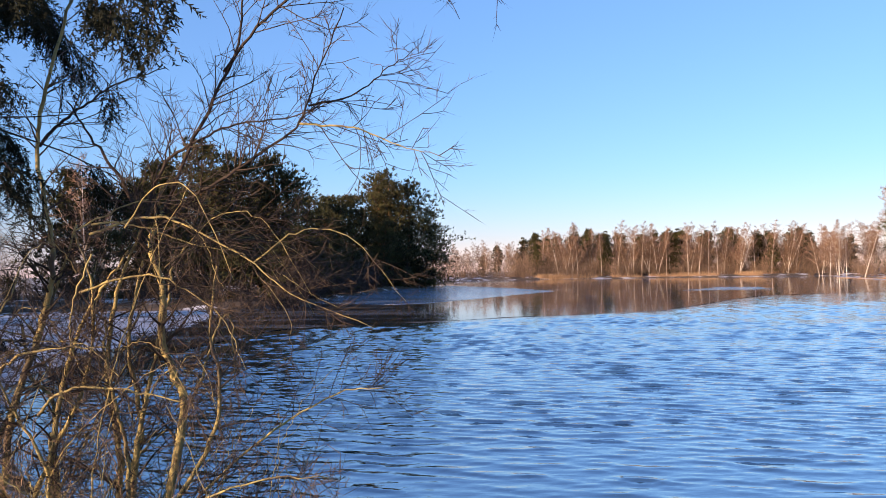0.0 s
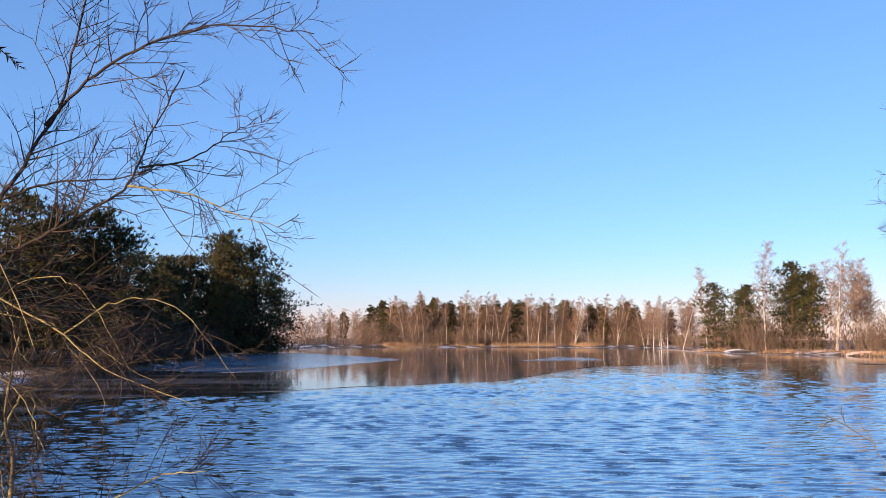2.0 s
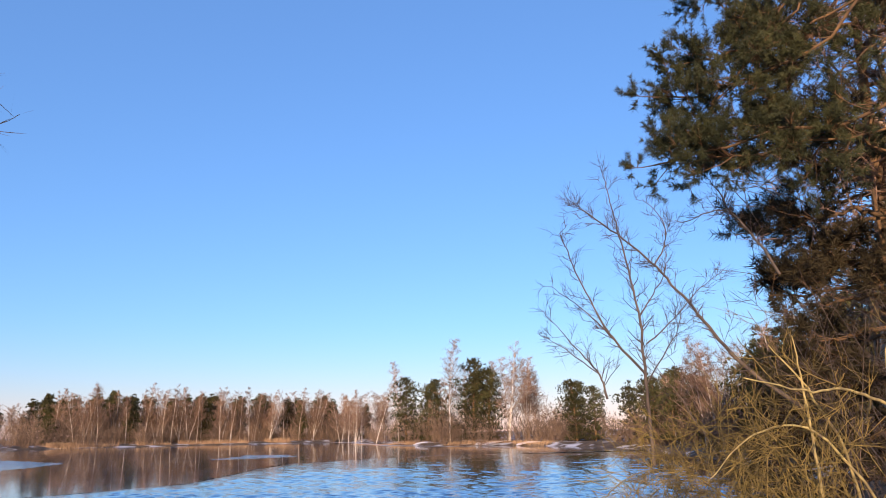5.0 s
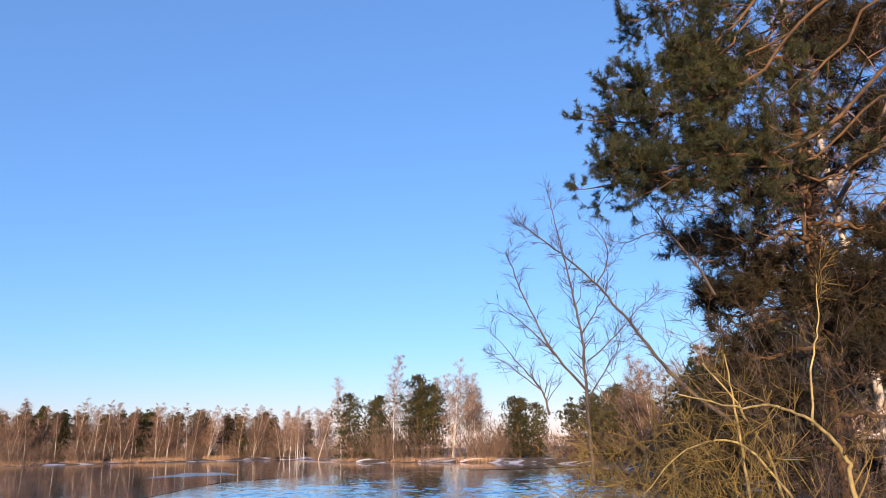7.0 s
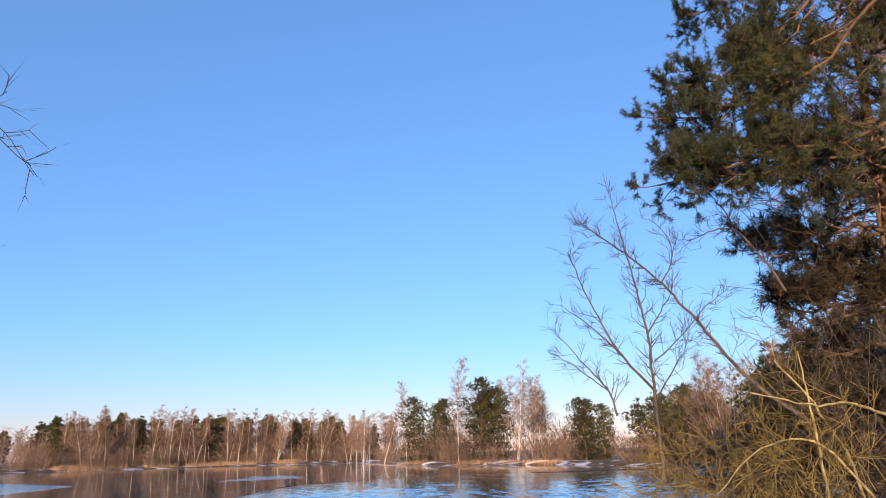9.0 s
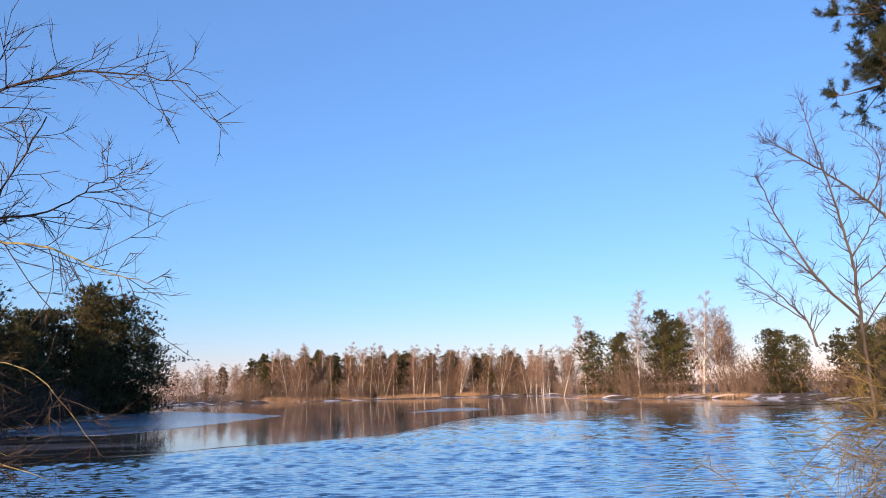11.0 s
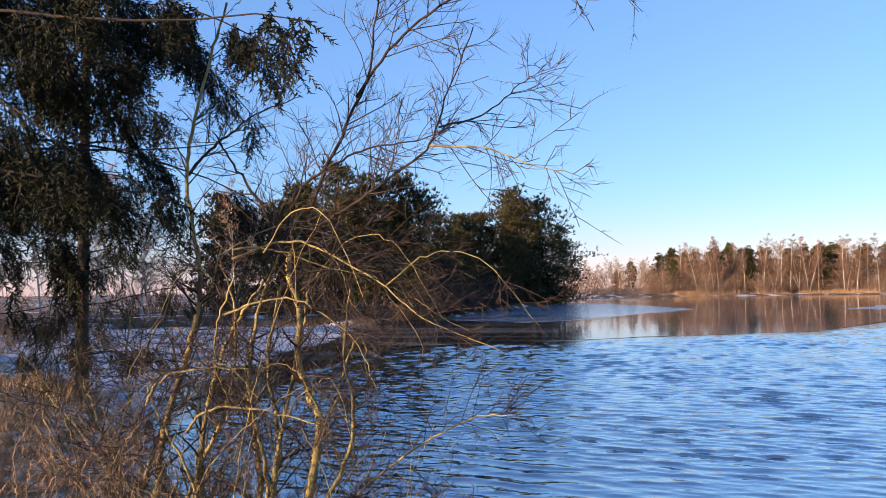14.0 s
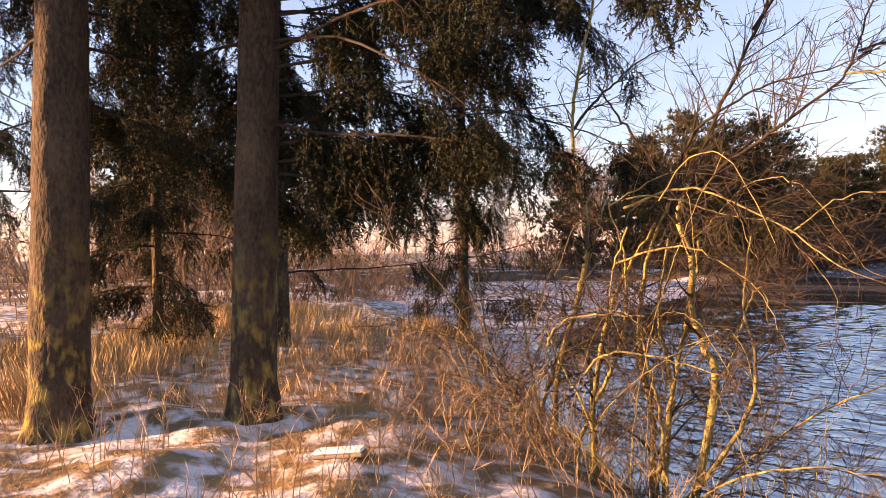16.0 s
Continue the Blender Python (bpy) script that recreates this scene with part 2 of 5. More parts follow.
    def mesh(self, name, mat, smooth=True):
        me = bpy.data.meshes.new(name)
        v, f = np.concatenate(self.v), np.concatenate(self.f)
        me.vertices.add(len(v))
        me.vertices.foreach_set("co", v.astype(np.float32).ravel())
        me.loops.add(f.size)
        me.loops.foreach_set("vertex_index", f.astype(np.int32).ravel())
        me.polygons.add(len(f))
        me.polygons.foreach_set("loop_start", np.arange(0, f.size, 3, dtype=np.int32))
        me.polygons.foreach_set("use_smooth", np.full(len(f), smooth))
        me.update(calc_edges=True)
        me.validate()
        me.materials.append(mat)
        return me


RNG = np.random.default_rng(7)


def part(name, geo, mat, parent, label="", smooth=True, kind=""):
    """One mesh under a thing or a part."""
    ob = new(name, geo.mesh(name, mat, smooth))
    ob.parent = parent
    return tagged(ob, label, kind=kind)


def thing(name, label, category, group="", place=(0, 0, 0)):
    ob = tagged(new(name), label, category, group)
    ob.location = place
    ob.empty_display_size = 0.2
    return ob


def unit(v):
    v = np.asarray(v, float)
    return v / (np.linalg.norm(v) + 1e-9)


def facing(dirs, rng):
    """Rotations that turn +z to each direction, with a random roll."""
    d = np.asarray(dirs, float)
    d = d / (np.linalg.norm(d, axis=1)[:, None] + 1e-9)
    a = np.cross(d, rng.normal(size=d.shape))
    a /= np.linalg.norm(a, axis=1)[:, None] + 1e-9
    return np.stack([a, np.cross(d, a), d], -1)


def curve(ctrl, n):
    """A smooth run of n points through control points."""
    c = np.asarray(ctrl, float)
    c = np.concatenate([[2 * c[0] - c[1]], c, [2 * c[-1] - c[-2]]])
    out = []
    for u in np.linspace(0, len(c) - 3 - 1e-6, n):
        i, t = int(u), u - int(u)
        p0, p1, p2, p3 = c[i:i + 4]
        out.append(0.5 * (2 * p1 + (p2 - p0) * t + (2 * p0 - 5 * p1 + 4 * p2 - p3) * t * t + (3 * p1 - p0 - 3 * p2 + p3) * t ** 3))
    return np.array(out)


def shoot(p, d, length, n, pull, wobble, rng):
    """A branch that starts at p towards d, bends by pull and wanders a little."""
    pts, d = [np.asarray(p, float)], unit(d)
    for _ in range(n):
        d = unit(d + np.asarray(pull) / n + rng.normal(size=3) * wobble)
        pts.append(pts[-1] + d * length / n)
    return np.array(pts)


def sprigs(geo, pts, rad, count, length, rng, pull=(0, 0, 0.5), angle=0.65, start=0.12, wobble=0.08, thin=0.003, fine=1.0):
    """Side branches along a run of points, branchlets on those, and fine twigs on the branchlets."""
    base, ways, size = [], [], []
    steps = np.linspace(0, 1, len(pts))

    def fork(run, radii, u, ln, k, kick):
        x = u * (len(run) - 1)
        i = min(int(x), len(run) - 2)
        p, t = run[i] + (run[i + 1] - run[i]) * (x - i), unit(run[i + 1] - run[i])
        d = t * math.cos(kick) + unit(np.cross(t, rng.normal(size=3))) * math.sin(kick)
        return shoot(p, d, ln, k, pull, wobble, rng)

    for _ in range(count):
        u = start + (1 - start) * rng.random() ** 0.8
        ln = length * (0.45 + 0.8 * rng.random()) * (1.1 - 0.5 * u)
        r = max(thin, np.interp(u, steps, rad) * 0.5)
        run = fork(pts, rad, u, ln, 5, angle)
        geo.tube(run, np.linspace(r, thin * 0.8, 6), 4)
        for _ in range(max(2, int(ln * 8 * fine))):
            sub = fork(run, None, 0.12 + 0.88 * rng.random(), ln * 0.5 * (0.4 + 0.7 * rng.random()), 3, angle)
            geo.tube(sub, np.linspace(thin, thin * 0.6, 4), 3)
            for _ in range(max(2, int(5 * fine))):
                w = rng.integers(1, 4)
                base.append(sub[w])
                ways.append(unit(sub[w] - sub[w - 1]) + rng.normal(size=3) * 0.55 + np.array(pull) * 0.3)
                size.append(0.06 + 0.16 * rng.random())
    if base:
        geo.blades(base, ways, np.array(size), thin * 1.3, -0.05)


def value_noise(x, y, s, seed=0):
    """Smooth noise on a grid of cell s, from -1 to 1."""
    tab = np.random.default_rng(100 + seed).uniform(-1, 1, (256, 256))
    u, v = np.asarray(x) / s, np.asarray(y) / s
    i, j = np.floor(u).astype(int), np.floor(v).astype(int)
    a, b = u - i, v - j
    a, b = a * a * (3 - 2 * a), b * b * (3 - 2 * b)
    g = lambda p, q: tab[p % 256, q % 256]
    return (g(i, j) * (1 - a) + g(i + 1, j) * a) * (1 - b) + (g(i, j + 1) * (1 - a) + g(i + 1, j + 1) * a) * b


# ---- ground, water and ice ----
SHORE = [(2.5, 2.6), (-0.5, 3.9), (-2.6, 4.9), (-4.4, 6.9), (-6.6, 9.2), (-10, 12.5), (-15, 16.5), (-24, 23), (-34, 33), (-28, 43), (-15, 44), (-12.3, 51), (-12.5, 61), (-12.3, 74),
         (-11, 92), (-8.4, 105), (-6, 117), (-14, 126), (-40, 138), (-45, 150), (-12, 158), (6, 172), (20, 179), (48, 183), (70, 179), (84, 172), (78, 160), (70, 138), (64, 117), (65, 101),
         (70, 96), (71, 84), (66, 62), (52, 42), (38, 25), (22, 12.5), (12, 7.2), (7, 4.0)]


def land(x, y):
    """Distance to the shoreline: positive on land, negative over the lake."""
    x, y = np.atleast_1d(np.asarray(x, float)), np.atleast_1d(np.asarray(y, float))
    best, inside = np.full(x.shape, 1e9), np.zeros(x.shape, bool)
    for (ax, ay), (bx, by) in zip(SHORE, SHORE[1:] + SHORE[:1]):
        dx, dy = bx - ax, by - ay
        t = np.clip(((x - ax) * dx + (y - ay) * dy) / (dx * dx + dy * dy), 0, 1)
        best = np.minimum(best, np.hypot(x - ax - t * dx, y - ay - t * dy))
        cross = ((ay > y) != (by > y)) & (x < dx * (y - ay) / (dy if dy else 1e-9) + ax)
        inside ^= cross
    return np.where(inside, -best, best)


def height(x, y):
    x, y = np.atleast_1d(np.asarray(x, float)), np.atleast_1d(np.asarray(y, float))
    d = land(x, y) + value_noise(x, y, 2.3, 1) * 0.25
    near = np.exp(-(np.hypot(x + 4, y - 3) / 22) ** 2)
    up = 0.58 * (1 - np.exp(-np.maximum(d, 0) / 1.3)) + near * np.minimum(np.maximum(d, 0), 1) * (0.10 * value_noise(x, y, 1.1, 2) + 0.06 * value_noise(x, y, 0.45, 3) + 0.02 * value_noise(x, y, 0.22, 4))
    return np.where(d > 0, up, -1.3 * (1 - np.exp(np.minimum(d, 0) / 2.0)))


def axis(centre, reach, fine, grow):
    out, step, p = [0.0], fine, 0.0
    while p < reach:
        p += step
        step = fine if p < 9 else step * grow
        out.append(p)
    out = np.array(out)
    return centre + np.concatenate([-out[:0:-1], out])


def ground_sheet():
    gx, gy = axis(-4, 2500, 0.1, 1.12), axis(4, 2500, 0.1, 1.12)
    X, Y = np.meshgrid(gx, gy)
    Z = height(X.ravel(), Y.ravel())
    n, m = len(gy), len(gx)
    i, j = np.meshgrid(np.arange(n - 1), np.arange(m - 1), indexing="ij")
    p = (i * m + j).ravel()
    g = Geo().add(np.stack([X.ravel(), Y.ravel(), Z], 1), np.concatenate([np.stack([p, p + 1, p + m + 1], 1), np.stack([p, p + m + 1, p + m], 1)]))
    me = g.mesh("ground", M_GROUND)
    me.materials.append(M_SOIL)
    mid = np.concatenate(g.v)[np.concatenate(g.f)].mean(1)
    brown = (np.hypot(mid[:, 0] + 6, mid[:, 1] - 4) > 24 + 4 * value_noise(mid[:, 0], mid[:, 1], 3, 9)) | (mid[:, 0] > 3)
    me.polygons.foreach_set("material_index", brown.astype(np.int32))
    tagged(new("ground", me), "snow-dusted bank of brown grass and soil round a lake", "ground", kind="structure")


def flat(name, outline, z, thick, mat, label, category, kind=""):
    """A thin level slab with the given outline."""
    bm = bmesh.new()
    top = bm.faces.new([bm.verts.new((x, y, z)) for x, y in outline])
    if top.normal.z < 0:
        top.normal_flip()
    ret = bmesh.ops.extrude_face_region(bm, geom=[top])
    bmesh.ops.translate(bm, verts=[v for v in ret["geom"] if isinstance(v, bmesh.types.BMVert)], vec=(0, 0, -thick))
    bmesh.ops.triangulate(bm, faces=bm.faces)
    bmesh.ops.recalc_face_normals(bm, faces=bm.faces)
    me = bpy.data.meshes.new(name)
    bm.to_mesh(me)
    bm.free()
    me.materials.append(mat)
    return tagged(new(name, me), label, category, kind=kind)


def ragged(run, step, amount, seed):
    """A polyline with a wandering edge."""
    rng, out = np.random.default_rng(seed), []
    for (ax, ay), (bx, by) in zip(run, run[1:]):
        k = max(1, int(math.hypot(bx - ax, by - ay) / step))
        for i in range(k):
            t = i / k
            out.append((ax + (bx - ax) * t + rng.normal() * amount, ay + (by - ay) * t + rng.normal() * amount))
    return out + [run[-1]]


ground_sheet()
ICE_EDGE = [(-8.6, 9.6), (-8.3, 14), (-8.2, 20), (-8.0, 25.5), (-7.0, 28.2), (-4.7, 29.6), (-1.5, 31.2), (1.5, 33.4), (5.0, 35), (9.5, 37.6), (13.8, 44.5), (17, 50), (21, 55.5), (27, 59.3), (34, 61.5), (42, 63), (50, 61), (62, 58), (76, 60)]


def lake_surface():
    """Open water with real wind waves that die out at the ice and the banks."""
    rows = [2.2]
    while rows[-1] < 64:
        rows.append(rows[-1] + 0.0028 * (rows[-1] + 5))
    gx, gy = np.arange(-9, 48, 0.11), np.array(rows)
    X, Y = np.meshgrid(gx, gy)
    step = np.gradient(gy)[:, None]
    edge_y = np.interp(X, [p[0] for p in ICE_EDGE], [p[1] for p in ICE_EDGE])
    calm = np.clip((edge_y - Y - 0.3) / 1.6, 0, 1) * np.clip((X + 5.6 + 0.27 * (Y - 8)) / 0.8, 0.02, 1) * np.clip(-land(X.ravel(), Y.ravel()).reshape(X.shape) / 1.2, 0.1, 1)
    gust = 0.85 + 0.25 * value_noise(X, Y, 6, 11) + 0.2 * value_noise(X, Y, 1.7, 12)
    rng, Z = np.random.default_rng(17), np.zeros_like(X)
    for k in range(54):
        wave = 0.14 * (0.55 / 0.14) ** (k / 53)
        way = radians(75 + rng.normal() * 19)
        keep = np.clip((wave / step - 2.2) / 1.5, 0, 1) * np.clip((wave / max(abs(math.cos(way)), 0.05) / 0.11 - 2.2) / 1.5, 0, 1)
        rise = WAVE_SLOPE * wave / 6.283
        Z += keep * rise * np.sin(6.283 / wave * (X * math.cos(way) + Y * math.sin(way)) + rng.random() * 6.283)
    level = Z.std(axis=1, keepdims=True) + 1e-6
    Z = level * 2.6 * (np.exp(0.35 * np.clip(Z / level, -3, 2.6)) - 1.05) * calm * gust
    n, m = X.shape
    i, j = np.meshgrid(np.arange(n - 1), np.arange(m - 1), indexing="ij")
    p = (i * m + j).ravel()
    wet = (calm.ravel()[p] > 0) & (X.ravel()[p] < 1.35 * Y.ravel()[p] + 6) & (land(X.ravel(), Y.ravel())[p] < 0.6)
    p = p[wet]
    g = Geo().add(np.stack([X.ravel(), Y.ravel() - 2.0 * Z.ravel(), Z.ravel() - 0.012], 1), np.concatenate([np.stack([p, p + 1, p + m + 1], 1), np.stack([p, p + m + 1, p + m], 1)]))
    tagged(new("water", g.mesh("water", M_WATER)), "open blue lake water ruffled by small wind waves", "water", kind="structure")
    deep = Geo().add([(-90, -6, -0.06), (130, -6, -0.06), (130, 215, -0.06), (-90, 215, -0.06)], [(0, 1, 2), (0, 2, 3)])
    tagged(new("still_water", deep.mesh("still_water", M_WATER, False)), "dark still water under and beyond the ice", "water", kind="structure")


WAVE_SLOPE = 0.03
lake_surface()
flat("ice_sheet", ragged(ICE_EDGE, 1.2, 0.12, 5) + [(90, 120), (95, 195), (-70, 195), (-70, 30), (-40, 14), (-12, 10)], -0.008, 0.02, M_ICE, "sheet of thin clear dark ice mirroring the far trees", "ice", "structure")
FROST = [(-14, 54), (-9, 49), (-5.5, 47.5), (-2, 52), (2.4, 62.5), (7.6, 75.5), (5.5, 84), (3.2, 92), (-2, 104), (-5, 112), (-9, 108), (-13, 92), (-14, 74), (-14, 61)]
flat("frosted_ice", ragged(FROST + FROST[:1], 2.0, 0.35, 6)[:-1], 0.0, 0.006, M_FROST, "pale frosted ice shelf along the wooded peninsula", "ice", "structure")
flat("snow_patch", ragged([(20, 72), (24, 71), (28.5, 72.5), (30.5, 81), (27, 84.5), (25, 79), (22, 76), (20, 72)], 1.5, 0.3, 8)[:-1], -0.002, 0.004, M_FROST, "small patch of snow frozen onto the dark ice", "snow", "structure")
flat("inlet_ice", ragged([(-5.4, 7.6), (-7.2, 10.4), (-9.2, 14), (-10.6, 19), (-11.4, 24), (-12.0, 29), (-13.5, 36), (-16, 43), (-30, 43), (-36, 33), (-24, 21), (-9.5, 10.5), (-5.4, 7.6)], 0.5, 0.2, 12)[:-1], 0.002, 0.006, M_DUSTED, "snow-dusted ice in the small inlet", "ice", "structure")


def rim(run, half, z, mat):
    """A narrow raised strip along a frozen shore, of uneven width."""
    run = np.array(run)
    t = np.gradient(run, axis=0)
    nrm = np.column_stack([-t[:, 1], t[:, 0]]) / np.linalg.norm(t, axis=1)[:, None]
    w = half * (1 + 0.7 * value_noise(run[:, 0] * 3, run[:, 1] * 3, 2.0, 4))[:, None]
    a, b = run - nrm * w, run + nrm * w
    k = len(run)
    flatz, up = np.full(k, 0.004), np.full(k, z)
    v = np.concatenate([np.column_stack([a, flatz]), np.column_stack([run, up]), np.column_stack([b, flatz + 0.01])])
    i = np.arange(k - 1)
    f = np.concatenate([np.stack([p + i, p + i + 1, p + k + i + 1], 1) for p in (0, k)] + [np.stack([p + i, p + k + i + 1, p + k + i], 1) for p in (0, k)])
    tagged(new("ice_rim", Geo().add(v, f).mesh("ice_rim", mat)), "narrow rim of old snow along the frozen shore", "ice", kind="structure")


rim(ragged([(20, 177.8), (48, 181.8), (69, 177.8), (81, 171), (76.5, 160), (68.5, 138), (62.5, 117), (63.5, 100.5), (69, 95)], 1.5, 0.2, 5), 0.9, 0.03, M_DUSTED)


# ---- trees across the lake ----
def tuft(needles, length, width, cone, rng):
    """A spray of needles round +z."""
    d = rng.normal(size=(needles, 3)) * cone
    d[:, 2] = np.abs(d[:, 2]) + 0.55
    g = Geo()
    base = np.zeros((needles, 3))
    base[:, 2] = rng.random(needles) * length * 0.5
    return g.needles(base, d, length * (0.8 + 0.6 * rng.random(needles)), width)


def far_pine(seed, tall, low, wide, label, group, fine=False):
    """A pine some way off: trunk, whorled limbs and a clumped needle crown."""
    rng = np.random.default_rng(seed)
    root = thing("pine_tree", label, "tree", group)
    trunk = shoot((0, 0, -0.3), (rng.normal() * 0.04, rng.normal() * 0.04, 1), tall + 0.2, 10, (0, 0, 0.1), 0.02, rng)
    rad = np.linspace(0.022 * tall, 0.03, 11)
    part("trunk", Geo().tube(trunk, rad, 7), M_PINE_BARK, root)
    limbs, leaf = Geo(), Geo()
    spray = tuft(8, 0.31, 0.07, 0.8, rng) if fine else tuft(6, 0.36, 0.15, 0.8, rng)
    spots, ways = [], []
    n = int(tall * 4.0)
    for k in range(n):
        u = low + (1 - low) * ((k // 5 * 5 + 0.9 * rng.random()) / n) ** 0.9
        p = np.array([np.interp(u * 10, range(11), trunk[:, c]) for c in range(3)])
        az = k * 1.257 + 0.7 * (k // 5) + rng.normal() * 0.35
        rel = (u - low) / (1 - low)
        ln = wide * (math.sin(math.pi * min(1, 0.25 + 0.72 * rel)) ** 0.8) * (0.36 + 0.85 * rng.random())
        run = shoot(p, (math.cos(az), math.sin(az), -0.05 + 0.75 * rel), ln, 5, (0, 0, 0.55), 0.1, rng)
        limbs.tube(run, np.linspace(0.04 + 0.003 * tall * (1 - rel), 0.012, 6), 3)
        for c in range(int(2 + ln * (1.7 if fine else 1.4))):
            f = 0.3 + 0.7 * rng.random() ** 0.7
            q = np.array([np.interp(f * 5, range(6), run[:, x]) for x in range(3)]) + rng.normal(size=3) * 0.16 * ln * np.array([1, 1, 0.5])
            size = 0.16 + 0.11 * ln
            off = rng.normal(size=(6, 3)) * np.array([1, 1, 0.4]) * size
            spots.extend(q + off)
            ways.extend(off / size + np.array([0, 0, 1.0]) + rng.normal(size=(6, 3)) * 0.4)
    part("branchwork", limbs, M_PINE_BARK, root, kind="stuff")
    leaf.scatter(spray, facing(ways, rng), spots, 0.8 + 0.7 * rng.random(len(spots)))
    part("crown", leaf, M_FAR_NEEDLE, root, smooth=False, kind="stuff")
    return root


def birch(seed, tall, label, group, lean=(0, 0), forks=1, first=0.22, spread=0.33, dense=1.0, fine=False):
    """A bare birch: white stems, rising limbs, a haze of fine hanging twigs."""
    rng = np.random.default_rng(seed)
    root = thing("birch_tree", label, "tree", group)
    limbs, twigs = Geo(), Geo()
    for s in range(forks):
        tilt = np.array([lean[0], lean[1], 1.0]) + (rng.normal(size=3) * np.array([0.16, 0.16, 0]) if forks > 1 else 0)
        high = tall * (1 if s == 0 else 0.75 + 0.2 * rng.random())
        trunk = shoot((rng.normal() * 0.25 * (s > 0), rng.normal() * 0.25 * (s > 0), -0.3), tilt, high + 0.3, 9, (0, 0, 0.25), 0.035, rng)
        part("trunk", Geo().tube(trunk, np.linspace(0.0085 * tall, 0.018, 10) / (1 + 0.25 * (forks > 1)), 6), M_BIRCH_BARK, root, "white peeling birch stem")
        n = int(22 * dense / (1 + 0.35 * (forks - 1)))
        for k in range(n):
            u = first + (0.97 - first) * (k + rng.random()) / n
            p = np.array([np.interp(u * 9, range(10), trunk[:, c]) for c in range(3)])
            az = k * 2.4 + rng.random()
            ln = high * spread * (1.08 - u) * (0.7 + 0.6 * rng.random()) + 0.35
            run = shoot(p, (math.cos(az), math.sin(az), 0.7 + 0.5 * rng.random()), ln, 5, (0, 0, 0.25), 0.09, rng)
            limbs.tube(run, np.linspace(0.03 + 0.012 * ln, 0.01, 6), 3)
            base, ways = [], []
            for _ in range(int((4.5 + ln * 3) * dense)):
                f = 0.15 + 0.85 * rng.random()
                q = np.array([np.interp(f * 5, range(6), run[:, c]) for c in range(3)])
                a2 = rng.random() * 6.283
                sub = shoot(q, (math.cos(a2), math.sin(a2), 0.8), ln * 0.33 * (0.5 + rng.random()), 2, (0, 0, -0.5), 0.12, rng)
                twigs.tube(sub, (0.014, 0.01, 0.006), 3)
                for w in range(8 if fine else 6):
                    base.append(sub[1 + w % 2])
                    ways.append(rng.normal(size=3) + np.array([0, 0, 0.2]))
            twigs.needles(base, ways, 0.35 + 0.5 * RNG.random(len(base)), 0.021 if fine else 0.045)
    part("branchwork", limbs, M_BIRCH_LIMB, root, kind="stuff")
    part("crown", twigs, M_BIRCH_TWIG, root, "haze of thin bare reddish twigs", kind="stuff")
    return root


def thicket_belt(model, spots, seed, label, mat):
    """Far undergrowth nobody could count: one mesh of many stems."""
    rng = np.random.default_rng(seed)
    data = model.children[0].data
    v, f = np.zeros(len(data.vertices) * 3), np.zeros(len(data.polygons) * 3, np.int64)
    data.vertices.foreach_get("co", v)
    data.loops.foreach_get("vertex_index", f)
    src, g = Geo().add(v, f), Geo()
    a = rng.random(len(spots)) * 6.283
    o = np.zeros(len(spots))
    rot = np.stack([np.stack([np.cos(a), -np.sin(a), o], -1), np.stack([np.sin(a), np.cos(a), o], -1), np.stack([o, o, o + 1], -1)], 1)
    at = np.array([(s[0], s[1], float(height(s[0], s[1])[0]) - 0.02) for s in spots])
    g.scatter(src, rot, at, np.array([s[2] if len(s) > 2 else 0.7 + 0.4 * rng.random() for s in spots]))
    tagged(new("thicket_belt", g.mesh("thicket_belt", mat)), label, "thicket", kind="stuff")


def shrub(seed, tall, wide, label, group, name="bare_shrub", mat=None, dense=1):
    """A bare thicket of upright stems and twigs."""
    rng = np.random.default_rng(seed)
    root = thing(name, label, "shrub", group)
    stems = Geo()
    base, ways = [], []
    for _ in range(26 * dense):
        az, r = rng.random() * 6.283, wide * 0.35 * rng.random()
        p = (math.cos(az) * r, math.sin(az) * r, -0.2)
        run = shoot(p, (math.cos(az) * 0.5 + rng.normal() * 0.2, math.sin(az) * 0.5 + rng.normal() * 0.2, 1), tall * (0.55 + 0.5 * rng.random()), 5, (0, 0, 0.1), 0.1, rng)
        stems.tube(run, np.linspace(0.028, 0.008, 6), 3)
        for _ in range(12):
            base.append(run[1 + rng.integers(5)] + rng.normal(size=3) * 0.05)
            ways.append(rng.normal(size=3) * 0.6 + np.array([0, 0, 0.7]))
    stems.needles(base, ways, 0.4 + 0.7 * RNG.random(len(base)), 0.06)
    part("thicket", stems, mat or M_SHRUB, root, kind="stuff")
    return root


def stand(model, spots, seed, grow=(0.9, 1.1)):
    """The model itself at the first spot and copies of it at the others, each turned and scaled."""
    rng = np.random.default_rng(seed)
    for k, spot in enumerate(spots):
        x, y = spot[:2]
        s = spot[2] if len(spot) > 2 else rng.uniform(*grow)
        m = pose(x, y, float(height(x, y)[0]) - 0.02, 0, 0, rng.uniform(0, 360)) @ Matrix.Scale(s, 4)
        if k == 0:
            model.matrix_world = m
        else:
            c = copy_thing(model, m)
            c.scale = (s, s, s)


